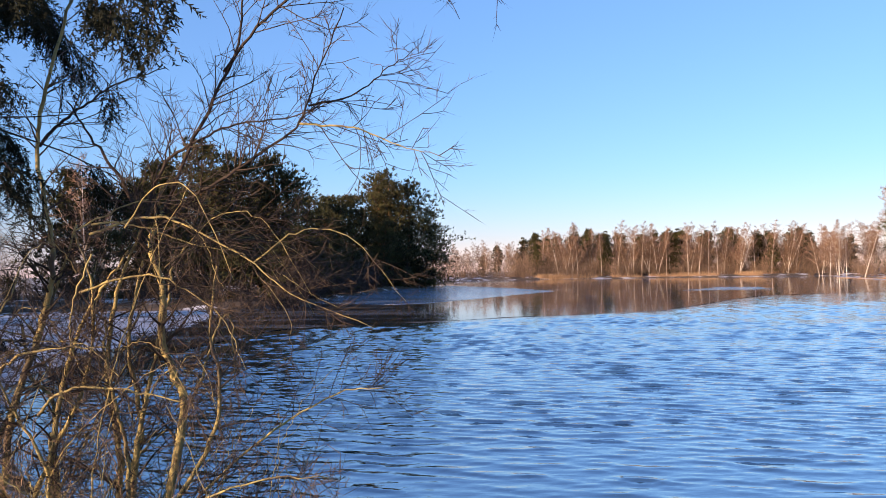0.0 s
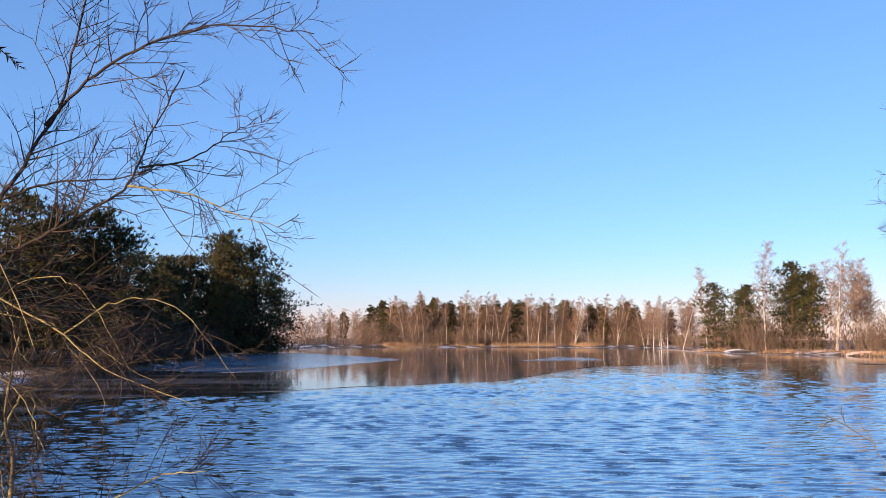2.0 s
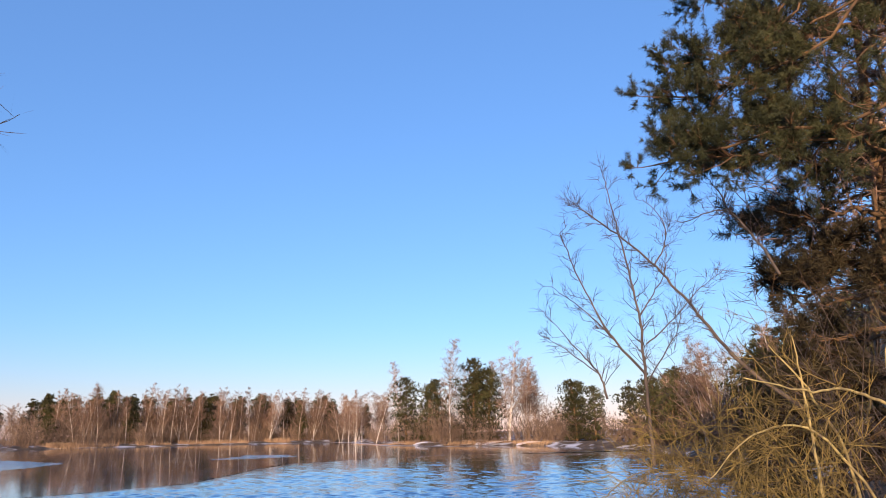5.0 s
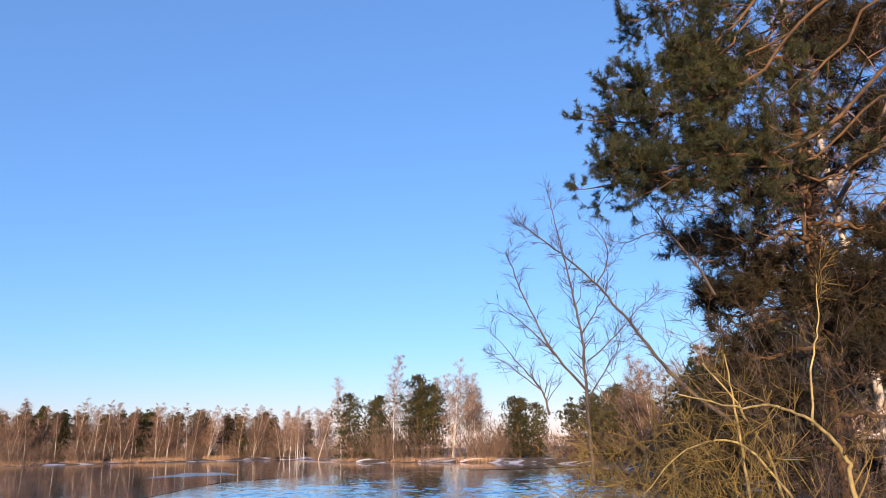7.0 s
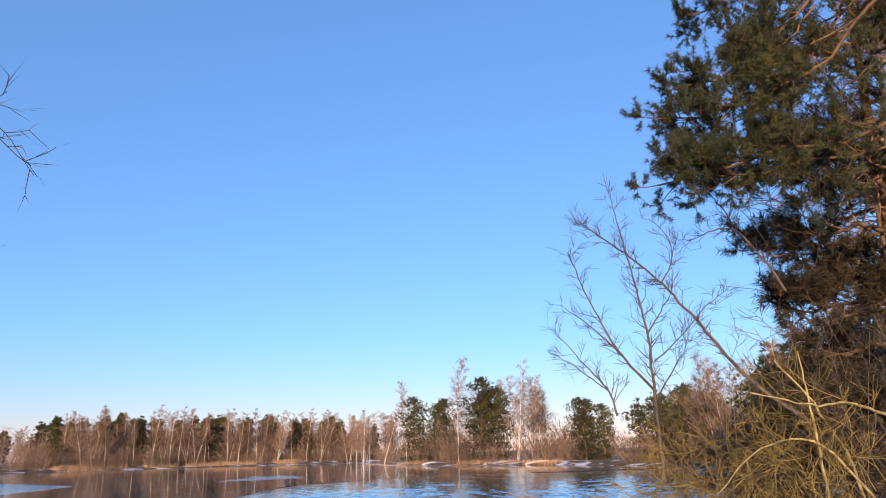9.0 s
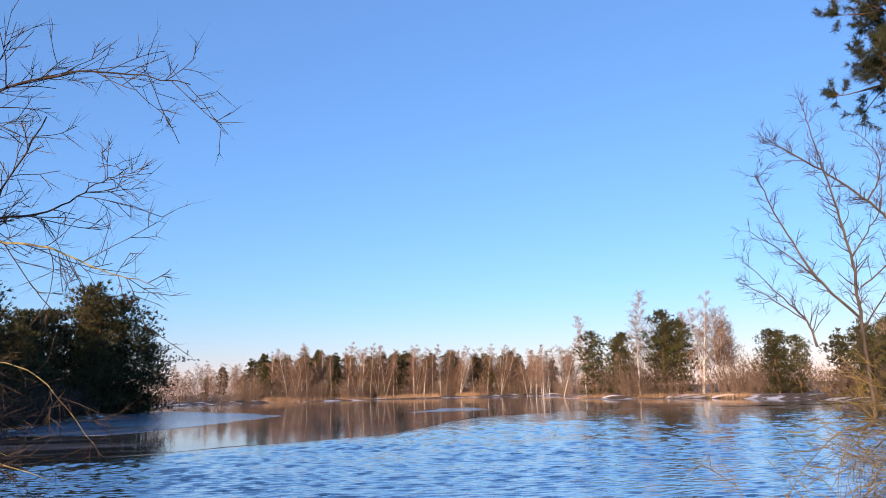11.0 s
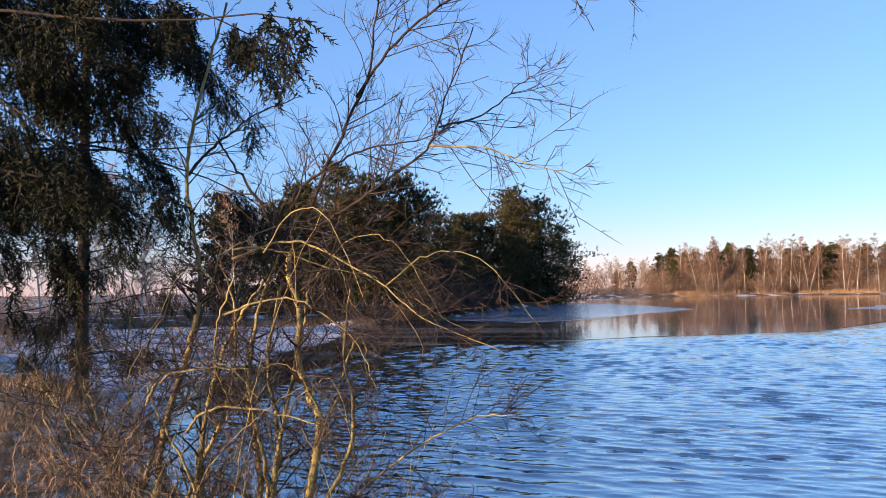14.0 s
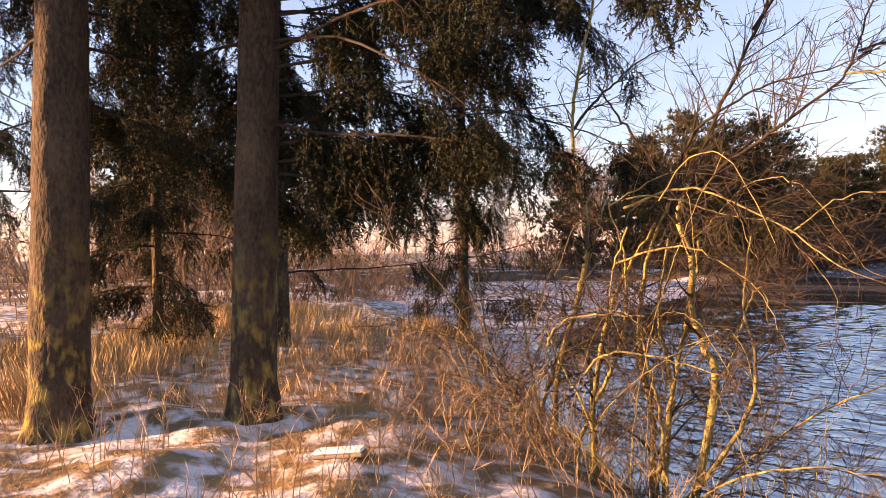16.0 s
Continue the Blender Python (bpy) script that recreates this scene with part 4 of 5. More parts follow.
WILLOW = [
    ([(-2.34, 5.3, -0.2), (-2.1, 5.3, 0.98), (-2.18, 5.32, 1.28), (-2.28, 5.3, 1.6), (-2.26, 5.28, 2.02), (-2.38, 5.3, 2.39), (-2.26, 5.3, 2.65)], 0.045, 0.028, 0.7),
    ([(-2.26, 5.3, 2.65), (-2.05, 5.3, 3.16), (-1.83, 5.3, 3.6), (-1.64, 5.3, 3.99), (-1.58, 5.3, 4.4), (-1.5, 5.3, 5.0)], 0.021, 0.008, 1.3),
    ([(-2.3, 5.3, 2.55), (-1.95, 5.15, 2.74), (-1.58, 5.1, 2.96), (-1.28, 5.1, 3.16), (-1.08, 5.1, 3.31), (-0.93, 5.1, 3.69), (-0.7, 5.1, 4.23)], 0.02, 0.006, 1.5),
    ([(-1.08, 5.1, 3.31), (-0.65, 5.0, 3.25), (-0.29, 4.95, 3.1), (0.1, 4.9, 2.98)], 0.012, 0.003, 1.3),
    ([(-1.0, 5.1, 3.45), (-0.65, 5.15, 3.54), (-0.38, 5.2, 3.76), (-0.15, 5.25, 3.92)], 0.011, 0.003, 1.4),
    ([(-2.4, 5.15, 2.4), (-2.2, 5.1, 2.95), (-1.93, 5.1, 3.17), (-1.64, 5.15, 3.32), (-1.34, 5.2, 3.36), (-0.93, 5.2, 3.45)], 0.018, 0.005, 1.3),
    ([(-1.75, 5.3, 3.8), (-1.35, 5.1, 4.15), (-0.85, 4.85, 4.35), (-0.3, 4.6, 4.4), (0.29, 4.4, 4.29)], 0.017, 0.004, 1.1),
    ([(-2.45, 5.4, 2.3), (-2.62, 5.5, 2.73), (-2.78, 5.5, 3.02), (-3.0, 5.5, 3.33), (-3.2, 5.5, 3.64)], 0.026, 0.008, 1.0),
    ([(-2.67, 4.9, 2.45), (-2.17, 4.9, 2.58), (-1.91, 4.9, 2.5), (-1.42, 4.9, 2.23), (-1.08, 4.9, 1.97), (-0.47, 4.9, 1.71)], 0.015, 0.003, 0.8),
    ([(-2.75, 4.9, 2.0), (-2.35, 4.9, 2.12), (-2.04, 4.9, 2.09), (-1.64, 4.9, 1.81), (-1.45, 4.9, 1.4)], 0.013, 0.003, 0.7),
    ([(-3.3, 4.7, 1.3), (-3.2, 4.7, 1.48), (-2.94, 4.7, 1.58), (-2.42, 4.7, 1.6)], 0.018, 0.008, 0.3),
    ([(-2.95, 4.7, 1.1), (-2.77, 4.7, 1.27), (-2.38, 4.7, 1.3), (-1.83, 4.7, 1.19)], 0.016, 0.006, 0.3),
    ([(-2.72, 5.4, -0.2), (-2.69, 5.4, 0.66), (-2.78, 5.4, 1.12), (-2.8, 5.4, 1.38), (-2.7, 5.4, 2.0), (-2.45, 5.3, 2.5)], 0.04, 0.015, 0.7),
    ([(-2.7, 5.4, -0.2), (-2.56, 5.4, 0.57), (-2.5, 5.4, 0.91), (-2.61, 5.4, 1.53), (-2.52, 5.4, 2.12), (-2.3, 5.3, 2.6)], 0.034, 0.012, 0.7),
    ([(-2.5, 5.2, -0.2), (-2.0, 5.2, 0.5), (-1.72, 5.1, 1.1), (-1.8, 5.1, 1.7), (-1.7, 5.0, 2.2)], 0.03, 0.008, 0.9),
    ([(-2.4, 5.3, -0.2), (-2.0, 5.4, 0.3), (-1.5, 5.5, 0.75), (-0.9, 5.6, 1.1), (-0.5, 5.6, 1.15)], 0.02, 0.004, 1.1),
    ([(-2.5, 5.0, -0.2), (-1.9, 4.9, 0.35), (-1.3, 4.8, 0.6), (-0.8, 4.8, 0.62)], 0.016, 0.004, 1.0),
    ([(-2.55, 5.30, -0.05), (-2.51, 5.32, 0.65), (-2.45, 5.35, 1.06), (-2.36, 5.39, 1.51), (-2.29, 5.43, 1.88), (-2.25, 5.45, 2.21)], 0.034, 0.014, 0.6),
    ([(-2.45, 5.13, -0.07), (-2.48, 5.11, 0.71), (-2.54, 5.08, 1.02), (-2.59, 5.05, 1.33), (-2.62, 5.04, 1.55), (-2.61, 5.04, 1.77)], 0.024, 0.008, 0.6),
    ([(-3.13, 5.20, -0.04), (-3.15, 5.19, 0.67), (-3.11, 5.21, 1.03), (-3.04, 5.26, 1.47), (-2.93, 5.32, 1.79), (-2.80, 5.40, 2.07), (-2.64, 5.48, 2.35)], 0.034, 0.014, 0.7),
    ([(-2.01, 5.22, 1.09), (-1.93, 5.25, 1.30), (-1.81, 5.30, 1.70), (-1.73, 5.33, 1.79), (-1.70, 5.34, 1.52), (-1.69, 5.35, 1.25)], 0.014, 0.005, 0.6),
    ([(-2.56, 4.73, 2.29), (-2.64, 4.68, 2.04), (-2.68, 4.66, 1.80), (-2.67, 4.66, 1.57), (-2.58, 4.71, 1.34)], 0.009, 0.004, 0.5),
    ([(-3.91, 5.39, -0.14), (-3.87, 5.43, 0.59), (-3.94, 5.37, 1.17), (-3.97, 5.35, 1.64), (-3.93, 5.38, 2.12), (-3.95, 5.36, 2.56)], 0.02, 0.006, 0.9),
    ([(-3.92, 5.14, -0.05), (-3.95, 5.11, 0.67), (-3.88, 5.17, 1.02), (-3.71, 5.29, 1.70), (-3.57, 5.39, 2.12), (-3.49, 5.45, 2.56)], 0.018, 0.005, 0.9),
    ([(-2.56, 4.72, 2.51), (-2.40, 4.82, 2.53), (-2.18, 4.93, 2.48), (-1.91, 5.05, 2.36), (-1.58, 5.17, 2.29), (-1.46, 5.22, 2.13), (-1.25, 5.28, 1.84), (-1.19, 5.30, 1.53)], 0.01, 0.003, 0.6),
    ([(-2.18, 4.93, 2.58), (-1.99, 5.01, 2.56), (-1.83, 5.08, 2.38), (-1.75, 5.11, 2.11), (-1.66, 5.14, 1.98)], 0.008, 0.003, 0.7),
    ([(-1.42, 5.23, 2.20), (-1.29, 5.27, 2.13), (-1.07, 5.33, 1.97), (-0.81, 5.39, 1.83)], 0.006, 0.002, 0.6),
]
WILLOW += arcs((-2.3, 5.1, 2.3), 9, 1.5, 0.25, (-0.5, 2.6), 3, 0.007) + arcs((-2.5, 5.2, 1.2), 14, 1.1, 0.3, (-0.4, 4.0), 7, 0.006) + brush((-2.1, 5.2, 0), (0.6, 0.4), 56, 1.5, 4, 0.005, busy=0.2)
bush("willow_bush", "leafless willow with arching yellow-barked stems at the water's edge", (-2.45, 5.3, 0.0), WILLOW, M_WILLOW, M_WILLOW_TWIG, 71, 0.6, 9.0, (0, 0, 0.12), young=M_DARK_LIMB, slight=0.8, thin=0.0031)
SECOND = [
    ([(-3.66, 5.33, 0.07), (-3.63, 5.35, 0.62), (-3.59, 5.38, 1.03), (-3.46, 5.46, 1.54), (-3.37, 5.52, 1.97), (-3.35, 5.54, 2.31), (-3.40, 5.50, 2.76), (-3.45, 5.47, 3.20), (-3.41, 5.49, 3.66), (-3.29, 5.57, 4.29), (-3.16, 5.65, 4.88)], 0.042, 0.014, 0.9),
    ([(-3.44, 5.48, 3.25), (-3.31, 5.56, 3.46), (-3.12, 5.67, 3.66), (-2.93, 5.78, 3.85), (-2.54, 5.97, 4.05)], 0.020, 0.006, 1.5),
    ([(-3.43, 5.8, -0.2), (-3.48, 5.8, 0.47), (-3.52, 5.8, 1.02), (-3.71, 5.8, 1.23), (-3.8, 5.8, 1.7)], 0.036, 0.012, 0.8),
    ([(-4.21, 5.8, -0.1), (-4.06, 5.8, 0.51), (-3.77, 5.8, 1.23), (-3.5, 5.8, 1.97), (-3.3, 5.8, 2.6)], 0.034, 0.010, 0.8),
    ([(-3.6, 5.5, -0.1), (-3.3, 5.4, 0.6), (-2.95, 5.3, 1.2), (-2.8, 5.2, 1.9), (-2.9, 5.1, 2.5)], 0.030, 0.008, 0.8),
    ([(-3.9, 5.4, 0.0), (-4.05, 5.3, 0.7), (-4.3, 5.2, 1.3), (-4.4, 5.2, 1.9)], 0.024, 0.006, 0.9),
    ([(-3.1, 5.0, -0.1), (-3.0, 4.9, 0.6), (-3.2, 4.8, 1.1), (-3.3, 4.7, 1.45)], 0.022, 0.008, 0.6),
]
SECOND += arcs((-3.4, 5.5, 1.6), 9, 1.2, 0.2, (-1.2, 3.0), 5) + brush((-3.7, 5.6, 0), (0.6, 0.45), 30, 1.5, 6, 0.006, busy=0.25) + brush((-3.3, 5.1, 0), (0.35, 0.3), 12, 2.9, 9, 0.008, busy=0.3)
bush("willow_bush", "smaller leafless willow clump with forked yellow stems in dry grass", (-3.6, 5.6, 0.0), SECOND, M_WILLOW, M_WILLOW_TWIG, 72, 0.55, 8.0, (0, 0, 0.12), young=M_DARK_LIMB, slight=0.8, thin=0.003)


def spruce_sprig(rng, needles=19):
    """A short twig clothed all round in stiff needles, pointing along +z."""
    z = np.linspace(0.0, 0.19, needles)
    a = np.arange(needles) * 2.4
    d = np.column_stack([np.cos(a), np.sin(a), 0.5 + 0.7 * rng.random(needles)])
    g = Geo().needles(np.column_stack([np.zeros((needles, 2)), z]), d, 0.034, 0.012)
    return g.blades([(0, 0, 0)], [(0.05, 0, 1)], 0.2, 0.008)


def near_spruce(place, radius, tall, lean, label, seed, low=1.9, reach=4.2, first_az=0.0, step=0.031, extra=(), thick=4, clothed=False):
    """A spruce close by: flared trunk and long boughs hung with curtains of twigs."""
    rng = np.random.default_rng(seed)
    root = thing("spruce_tree", label, "tree", "spruces on the bank", place)
    zs = np.concatenate([np.linspace(-0.3, 1.2, 26), np.linspace(1.26, 6, 60), np.linspace(6.5, tall, 10)])
    flare = np.interp(zs, [-0.3, 0, 0.15, 0.4, 0.8, 1.6, 3, 4.5, 6, 8, tall], [1.5, 1.38, 1.22, 1.10, 1.03, 1.0, 0.95, 0.88, 0.8, 0.65, 0.1])
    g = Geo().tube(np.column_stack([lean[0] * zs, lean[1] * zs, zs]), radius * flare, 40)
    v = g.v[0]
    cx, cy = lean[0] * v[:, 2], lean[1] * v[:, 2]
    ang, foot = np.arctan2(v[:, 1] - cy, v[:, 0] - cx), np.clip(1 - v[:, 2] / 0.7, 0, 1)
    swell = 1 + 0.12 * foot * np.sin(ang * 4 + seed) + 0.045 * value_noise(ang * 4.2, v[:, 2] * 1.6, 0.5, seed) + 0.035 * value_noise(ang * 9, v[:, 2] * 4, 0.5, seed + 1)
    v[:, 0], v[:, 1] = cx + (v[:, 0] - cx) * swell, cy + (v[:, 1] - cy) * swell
    part("trunk", g, M_SPRUCE_BARK, root, "rough brown trunk, its base yellowed by lichen and painted sunlight")
    sprig = spruce_sprig(rng)
    heights = np.concatenate([np.linspace(low, 5.8, 26), np.linspace(6.0, tall - 1, 10)])
    plan = [(z, first_az + k * 2.399 + rng.normal() * 0.25, 0.7 + 0.4 * rng.random()) for k, z in enumerate(heights)] + list(extra)
    for z, az, long in plan:
        near = z < 5.5
        away = abs((az - 5.1 + math.pi) % (2 * math.pi) - math.pi)
        sunward = abs((az - 3.9 + math.pi) % (2 * math.pi) - math.pi)
        if near and not clothed and (away < 1.3 or (z < 3.4 and sunward < 1.0)):
            continue
        ln = reach * (1.0 if near else (tall - z) / (tall - 5.0)) * long
        run = shoot((lean[0] * z, lean[1] * z, z), (math.cos(az), math.sin(az), 0.25 * rng.random()), ln, 9, (0, 0, -0.5 + 0.35 * rng.random()), 0.10, rng)
        bg, ng = Geo().tube(run, np.linspace(0.02, 0.004, 10), 5), Geo()
        spots, ways, sizes = [], [], []
        gap = rng.random() * 50
        for f in np.arange(0.16, 1.0, step if near else 0.1):
            if float(value_noise(f * ln, gap, 0.34, seed + 5)) < -0.10:
                continue
            i = min(int(f * 9), 8)
            q = run[i] + (run[i + 1] - run[i]) * (f * 9 - i)
            t = unit(run[i + 1] - run[i])
            for s in (-1, 1):
                if spots and rng.random() < 0.15:
                    continue
                side = unit(np.cross(t, (0, 0, 1))) * s
                sub = shoot(q, t * 0.75 + side * (0.3 + 0.9 * rng.random()) + np.array([0, 0, -0.15]), (0.22 + 0.5 * rng.random()) * (1.1 - 0.45 * f), 5, (0, 0, -2.2), 0.15, rng)
                bg.tube(sub, np.linspace(0.007, 0.003, 6), 3)
                for m in range(1, 6):
                    for _ in range(thick if near else 1):
                        spots.append(sub[m] + rng.normal(size=3) * 0.05)
                        ways.append(unit(sub[m] - sub[m - 1]) + rng.normal(size=3) * 0.55 + np.array([0, 0, -0.4]))
                        sizes.append((0.7 + 0.8 * rng.random()) * (1 if near else 2.4))
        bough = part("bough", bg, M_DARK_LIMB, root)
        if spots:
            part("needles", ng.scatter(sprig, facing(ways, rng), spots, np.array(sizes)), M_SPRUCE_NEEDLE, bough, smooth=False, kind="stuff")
    return root


EAST = np.random.default_rng(86)
EAST_BOUGHS = [(z, 0.15 + 0.95 * EAST.random(), (0.62 + 0.125 * (z - 2.2)) * (0.82 + 0.32 * EAST.random())) for z in np.linspace(2.4, 6.2, 16)]
near_spruce((-5.97, 3.62, float(height(-5.97, 3.62)[0]) - 0.05), 0.205, 15, (0.04, 0.014), "tall spruce with a bare lower trunk and drooping dark boughs", 81, 2.5, 4.0, 0.3, 0.042, EAST_BOUGHS, 5)
near_spruce((-7.18, 2.33, float(height(-7.18, 2.33)[0]) - 0.05), 0.25, 16, (0.03, 0.01), "stout spruce with lichen and painted sunlight on its trunk foot", 82, 3.1, 3.3, 1.5, 0.04, (), 5)
near_spruce((-11.6, 2.6, float(height(-11.6, 2.6)[0]) - 0.05), 0.16, 12, (0.0, 0.0), "slim spruce farther back among the dry grass", 84, 2.2, 3.0, 0.2, 0.06, thick=3)
near_spruce((-10.2, 7.2, float(height(-10.2, 7.2)[0]) - 0.05), 0.17, 13, (0.0, 0.0), "spruce behind dry grass with low sweeping boughs", 83, 1.3, 3.4, 0.8, 0.05, thick=3)
near_spruce((-9.7, 11.7, float(height(-9.7, 11.7)[0]) - 0.05), 0.11, 10, (0.0, 0.0), "dark narrow spruce at the edge of the inlet", 87, 0.9, 2.0, 0.8, 0.085, thick=3, clothed=True)
near_spruce((-11.3, 5.6, float(height(-11.3, 5.6)[0]) - 0.05), 0.08, 7.5, (0.0, 0.0), "young spruce clothed in boughs down to the grass", 85, 0.35, 1.7, 0.8, 0.07, thick=3, clothed=True)


def pine_spray(rng, needles=40):
    """A tuft of long pine needles round the end of a twig along +z."""
    a = rng.random(needles) * 6.283
    d = np.column_stack([np.cos(a), np.sin(a), 0.25 + 1.1 * rng.random(needles)])
    base = np.column_stack([np.zeros((needles, 2)), rng.random(needles) * 0.10])
    return Geo().needles(base, d, 0.065 + 0.025 * rng.random(needles), 0.0068)


def near_pine(place, radius, tall, label, limbs, seed, name="pine_tree", tufts=1.0, size=1.0, mat=None):
    """A pine close by: trunk, each limb with forked branchlets, needle tufts at the ends."""
    rng = np.random.default_rng(seed)
    root = thing(name, label, "tree", place=place)
    zs = np.linspace(-0.3, tall, 9)
    part("trunk", Geo().tube(np.column_stack([0.12 * np.sin(zs * 0.5), 0.1 * np.sin(zs * 0.4), zs]), radius * np.linspace(1.15, 0.25, 9), 12), M_PINE_BARK, root)
    spray = pine_spray(rng, 40 if size < 1.5 else 16)
    for ctrl, r0, *leafy in limbs:
        pts = curve(np.array(ctrl) - np.array(place), 14)
        pts[2:] += rng.normal(size=pts[2:].shape) * 0.03
        bg, ng = Geo().tube(pts, np.linspace(r0, 0.012, 14), 7), Geo()
        spots, ways = [], []
        long = np.linalg.norm(np.diff(pts, axis=0), axis=1).sum()
        for _ in range(int(long * 7.5 * tufts * (leafy[0] if leafy else 1))):
            f = (0.25 + 0.75 * rng.random() ** 0.7) * 13
            i = min(int(f), 12)
            q = pts[i] + (pts[i + 1] - pts[i]) * (f - i)
            t = unit(pts[i + 1] - pts[i])
            d = unit(np.cross(t, rng.normal(size=3))) * np.array([1, 1, 0.7]) + t * 0.7
            sub = shoot(q, d, 0.25 + 0.5 * rng.random(), 5, (0, 0, 0.35), 0.12, rng)
            bg.tube(sub, np.linspace(0.011, 0.004, 6), 3)
            for m in (4, 5):
                for _ in range(5):
                    tw = shoot(sub[m], rng.normal(size=3) + unit(sub[m] - sub[m - 1]) + np.array([0, 0, 0.3]), 0.07 + 0.15 * rng.random(), 2, (0, 0, 0.4), 0.1, rng)
                    bg.tube(tw, (0.004, 0.003, 0.003), 3)
                    for w, dd in ((tw[2], tw[2] - tw[1]), (tw[1], tw[1] - tw[0])):
                        spots.append(w)
                        ways.append(dd)
        limb = part("limb", bg, M_PINE_BARK, root, "orange-barked limb")
        part("needles", ng.scatter(spray, facing(ways, rng), spots, size * (0.8 + 0.5 * rng.random(len(spots)))), mat or M_PINE_NEEDLE, limb, smooth=False, kind="stuff")
    return root


def whorl(place, zs, reach, droop, seed, az0=0.0, az1=6.283):
    """Limbs round a trunk."""
    rng, out = np.random.default_rng(seed), []
    for z in zs:
        az = az0 + (az1 - az0) * rng.random()
        ln = reach * (0.7 + 0.5 * rng.random())
        c, d = np.array(place) + np.array([0, 0, z]), np.array([math.cos(az), math.sin(az), 0])
        out.append(([c, c + d * ln * 0.35 + (0, 0, 0.05 - droop * 0.2), c + d * ln * 0.7 + (0, 0, -droop * 0.6), c + d * ln + (0, 0, -droop * 0.7)], 0.045))
    return out


PINE = (12.0, 2.0, 0.5)
PINE_LIMBS = [
    ([(11.52, 2.96, 7.72), (10.96, 3.35, 7.10), (10.19, 4.13, 6.25), (9.35, 4.83, 6.11), (8.60, 5.42, 5.90), (7.88, 5.84, 5.68)], 0.034, 1),
    ([(11.48, 3.09, 6.96), (10.94, 3.40, 6.77), (10.30, 4.14, 6.04), (9.66, 4.70, 5.97), (9.01, 5.18, 5.82), (8.27, 5.68, 5.70)], 0.022, 0.9),
    ([(11.50, 3.02, 9.06), (10.84, 3.67, 8.61), (10.45, 4.06, 8.11), (9.87, 4.54, 7.32), (9.21, 5.07, 7.00), (8.63, 5.54, 6.73), (8.18, 5.79, 6.69)], 0.03, 0.9),
    ([(10.45, 4.06, 8.11), (9.94, 4.62, 7.70), (9.40, 4.95, 7.46), (8.97, 5.24, 7.33), (8.66, 5.51, 7.22)], 0.018, 0.9),
    ([(11.55, 2.87, 9.98), (10.65, 4.09, 9.18), (10.21, 4.55, 8.67), (9.81, 4.84, 8.16), (9.46, 5.04, 7.85), (9.24, 5.19, 7.71)], 0.028, 0.9),
    ([(10.19, 4.57, 8.48), (9.84, 4.79, 7.99), (9.44, 5.07, 7.53), (9.03, 5.34, 6.89), (8.64, 5.70, 6.39)], 0.016, 0.8),
    ([(11.51, 2.99, 11.10), (10.70, 3.99, 9.95), (10.13, 4.69, 9.33), (9.60, 5.19, 8.96), (9.21, 5.60, 8.74)], 0.024, 0.8),
    ([(10.13, 4.69, 9.33), (9.71, 5.02, 9.26), (9.40, 5.33, 9.12), (9.12, 5.56, 8.99)], 0.015, 0.7),
    ([(12.16, 2.94, 9.28), (11.69, 3.69, 8.54), (11.33, 4.04, 7.91), (10.97, 4.35, 7.56), (10.65, 4.77, 7.17)], 0.026, 0.45),
    ([(11.85, 3.25, 6.86), (11.25, 3.72, 6.19), (10.82, 4.21, 5.83), (10.40, 4.60, 6.13), (10.00, 4.92, 5.89)], 0.022, 0.45),
    ([(12.60, 2.83, 10.89), (11.97, 3.79, 9.74), (11.41, 4.36, 9.01), (11.09, 4.79, 8.72), (10.79, 5.14, 8.48)], 0.022, 0.45),
]
near_pine(PINE, 0.2, 13.5, "Scots pine with orange limbs and drooping needle clumps", PINE_LIMBS + whorl(PINE, np.linspace(6.0, 12.0, 4), 3.0, 0.8, 5, -1.6, 0.0), 91)
DARK = (15.1, 6.5, 0.5)
SCRUB = (12.6, 5.4, 0.5)
near_pine(SCRUB, 0.1, 5.5, "low scrubby pine under the tall one", whorl(SCRUB, np.linspace(0.3, 5.3, 20), 1.5, 0.2, 8), 93, tufts=0.7, size=1.8, mat=M_SHADED_BROWN_NEEDLE)
near_pine(DARK, 0.16, 13.0, "dense dark young pine behind the yellow bush", whorl(DARK, np.linspace(0.6, 12.6, 44), 2.75, 0.35, 7), 92, tufts=0.65, size=2.2, mat=M_SHADED_BROWN_NEEDLE)

stand(birch(63, 13.0, "bare birch with a violet haze of twigs behind the pine", "birches behind the pine", first=0.15, spread=0.36, dense=1.2, fine=True), [(17.3, 8.2, 0.9), (16.0, 6.3, 1.0)], 27)

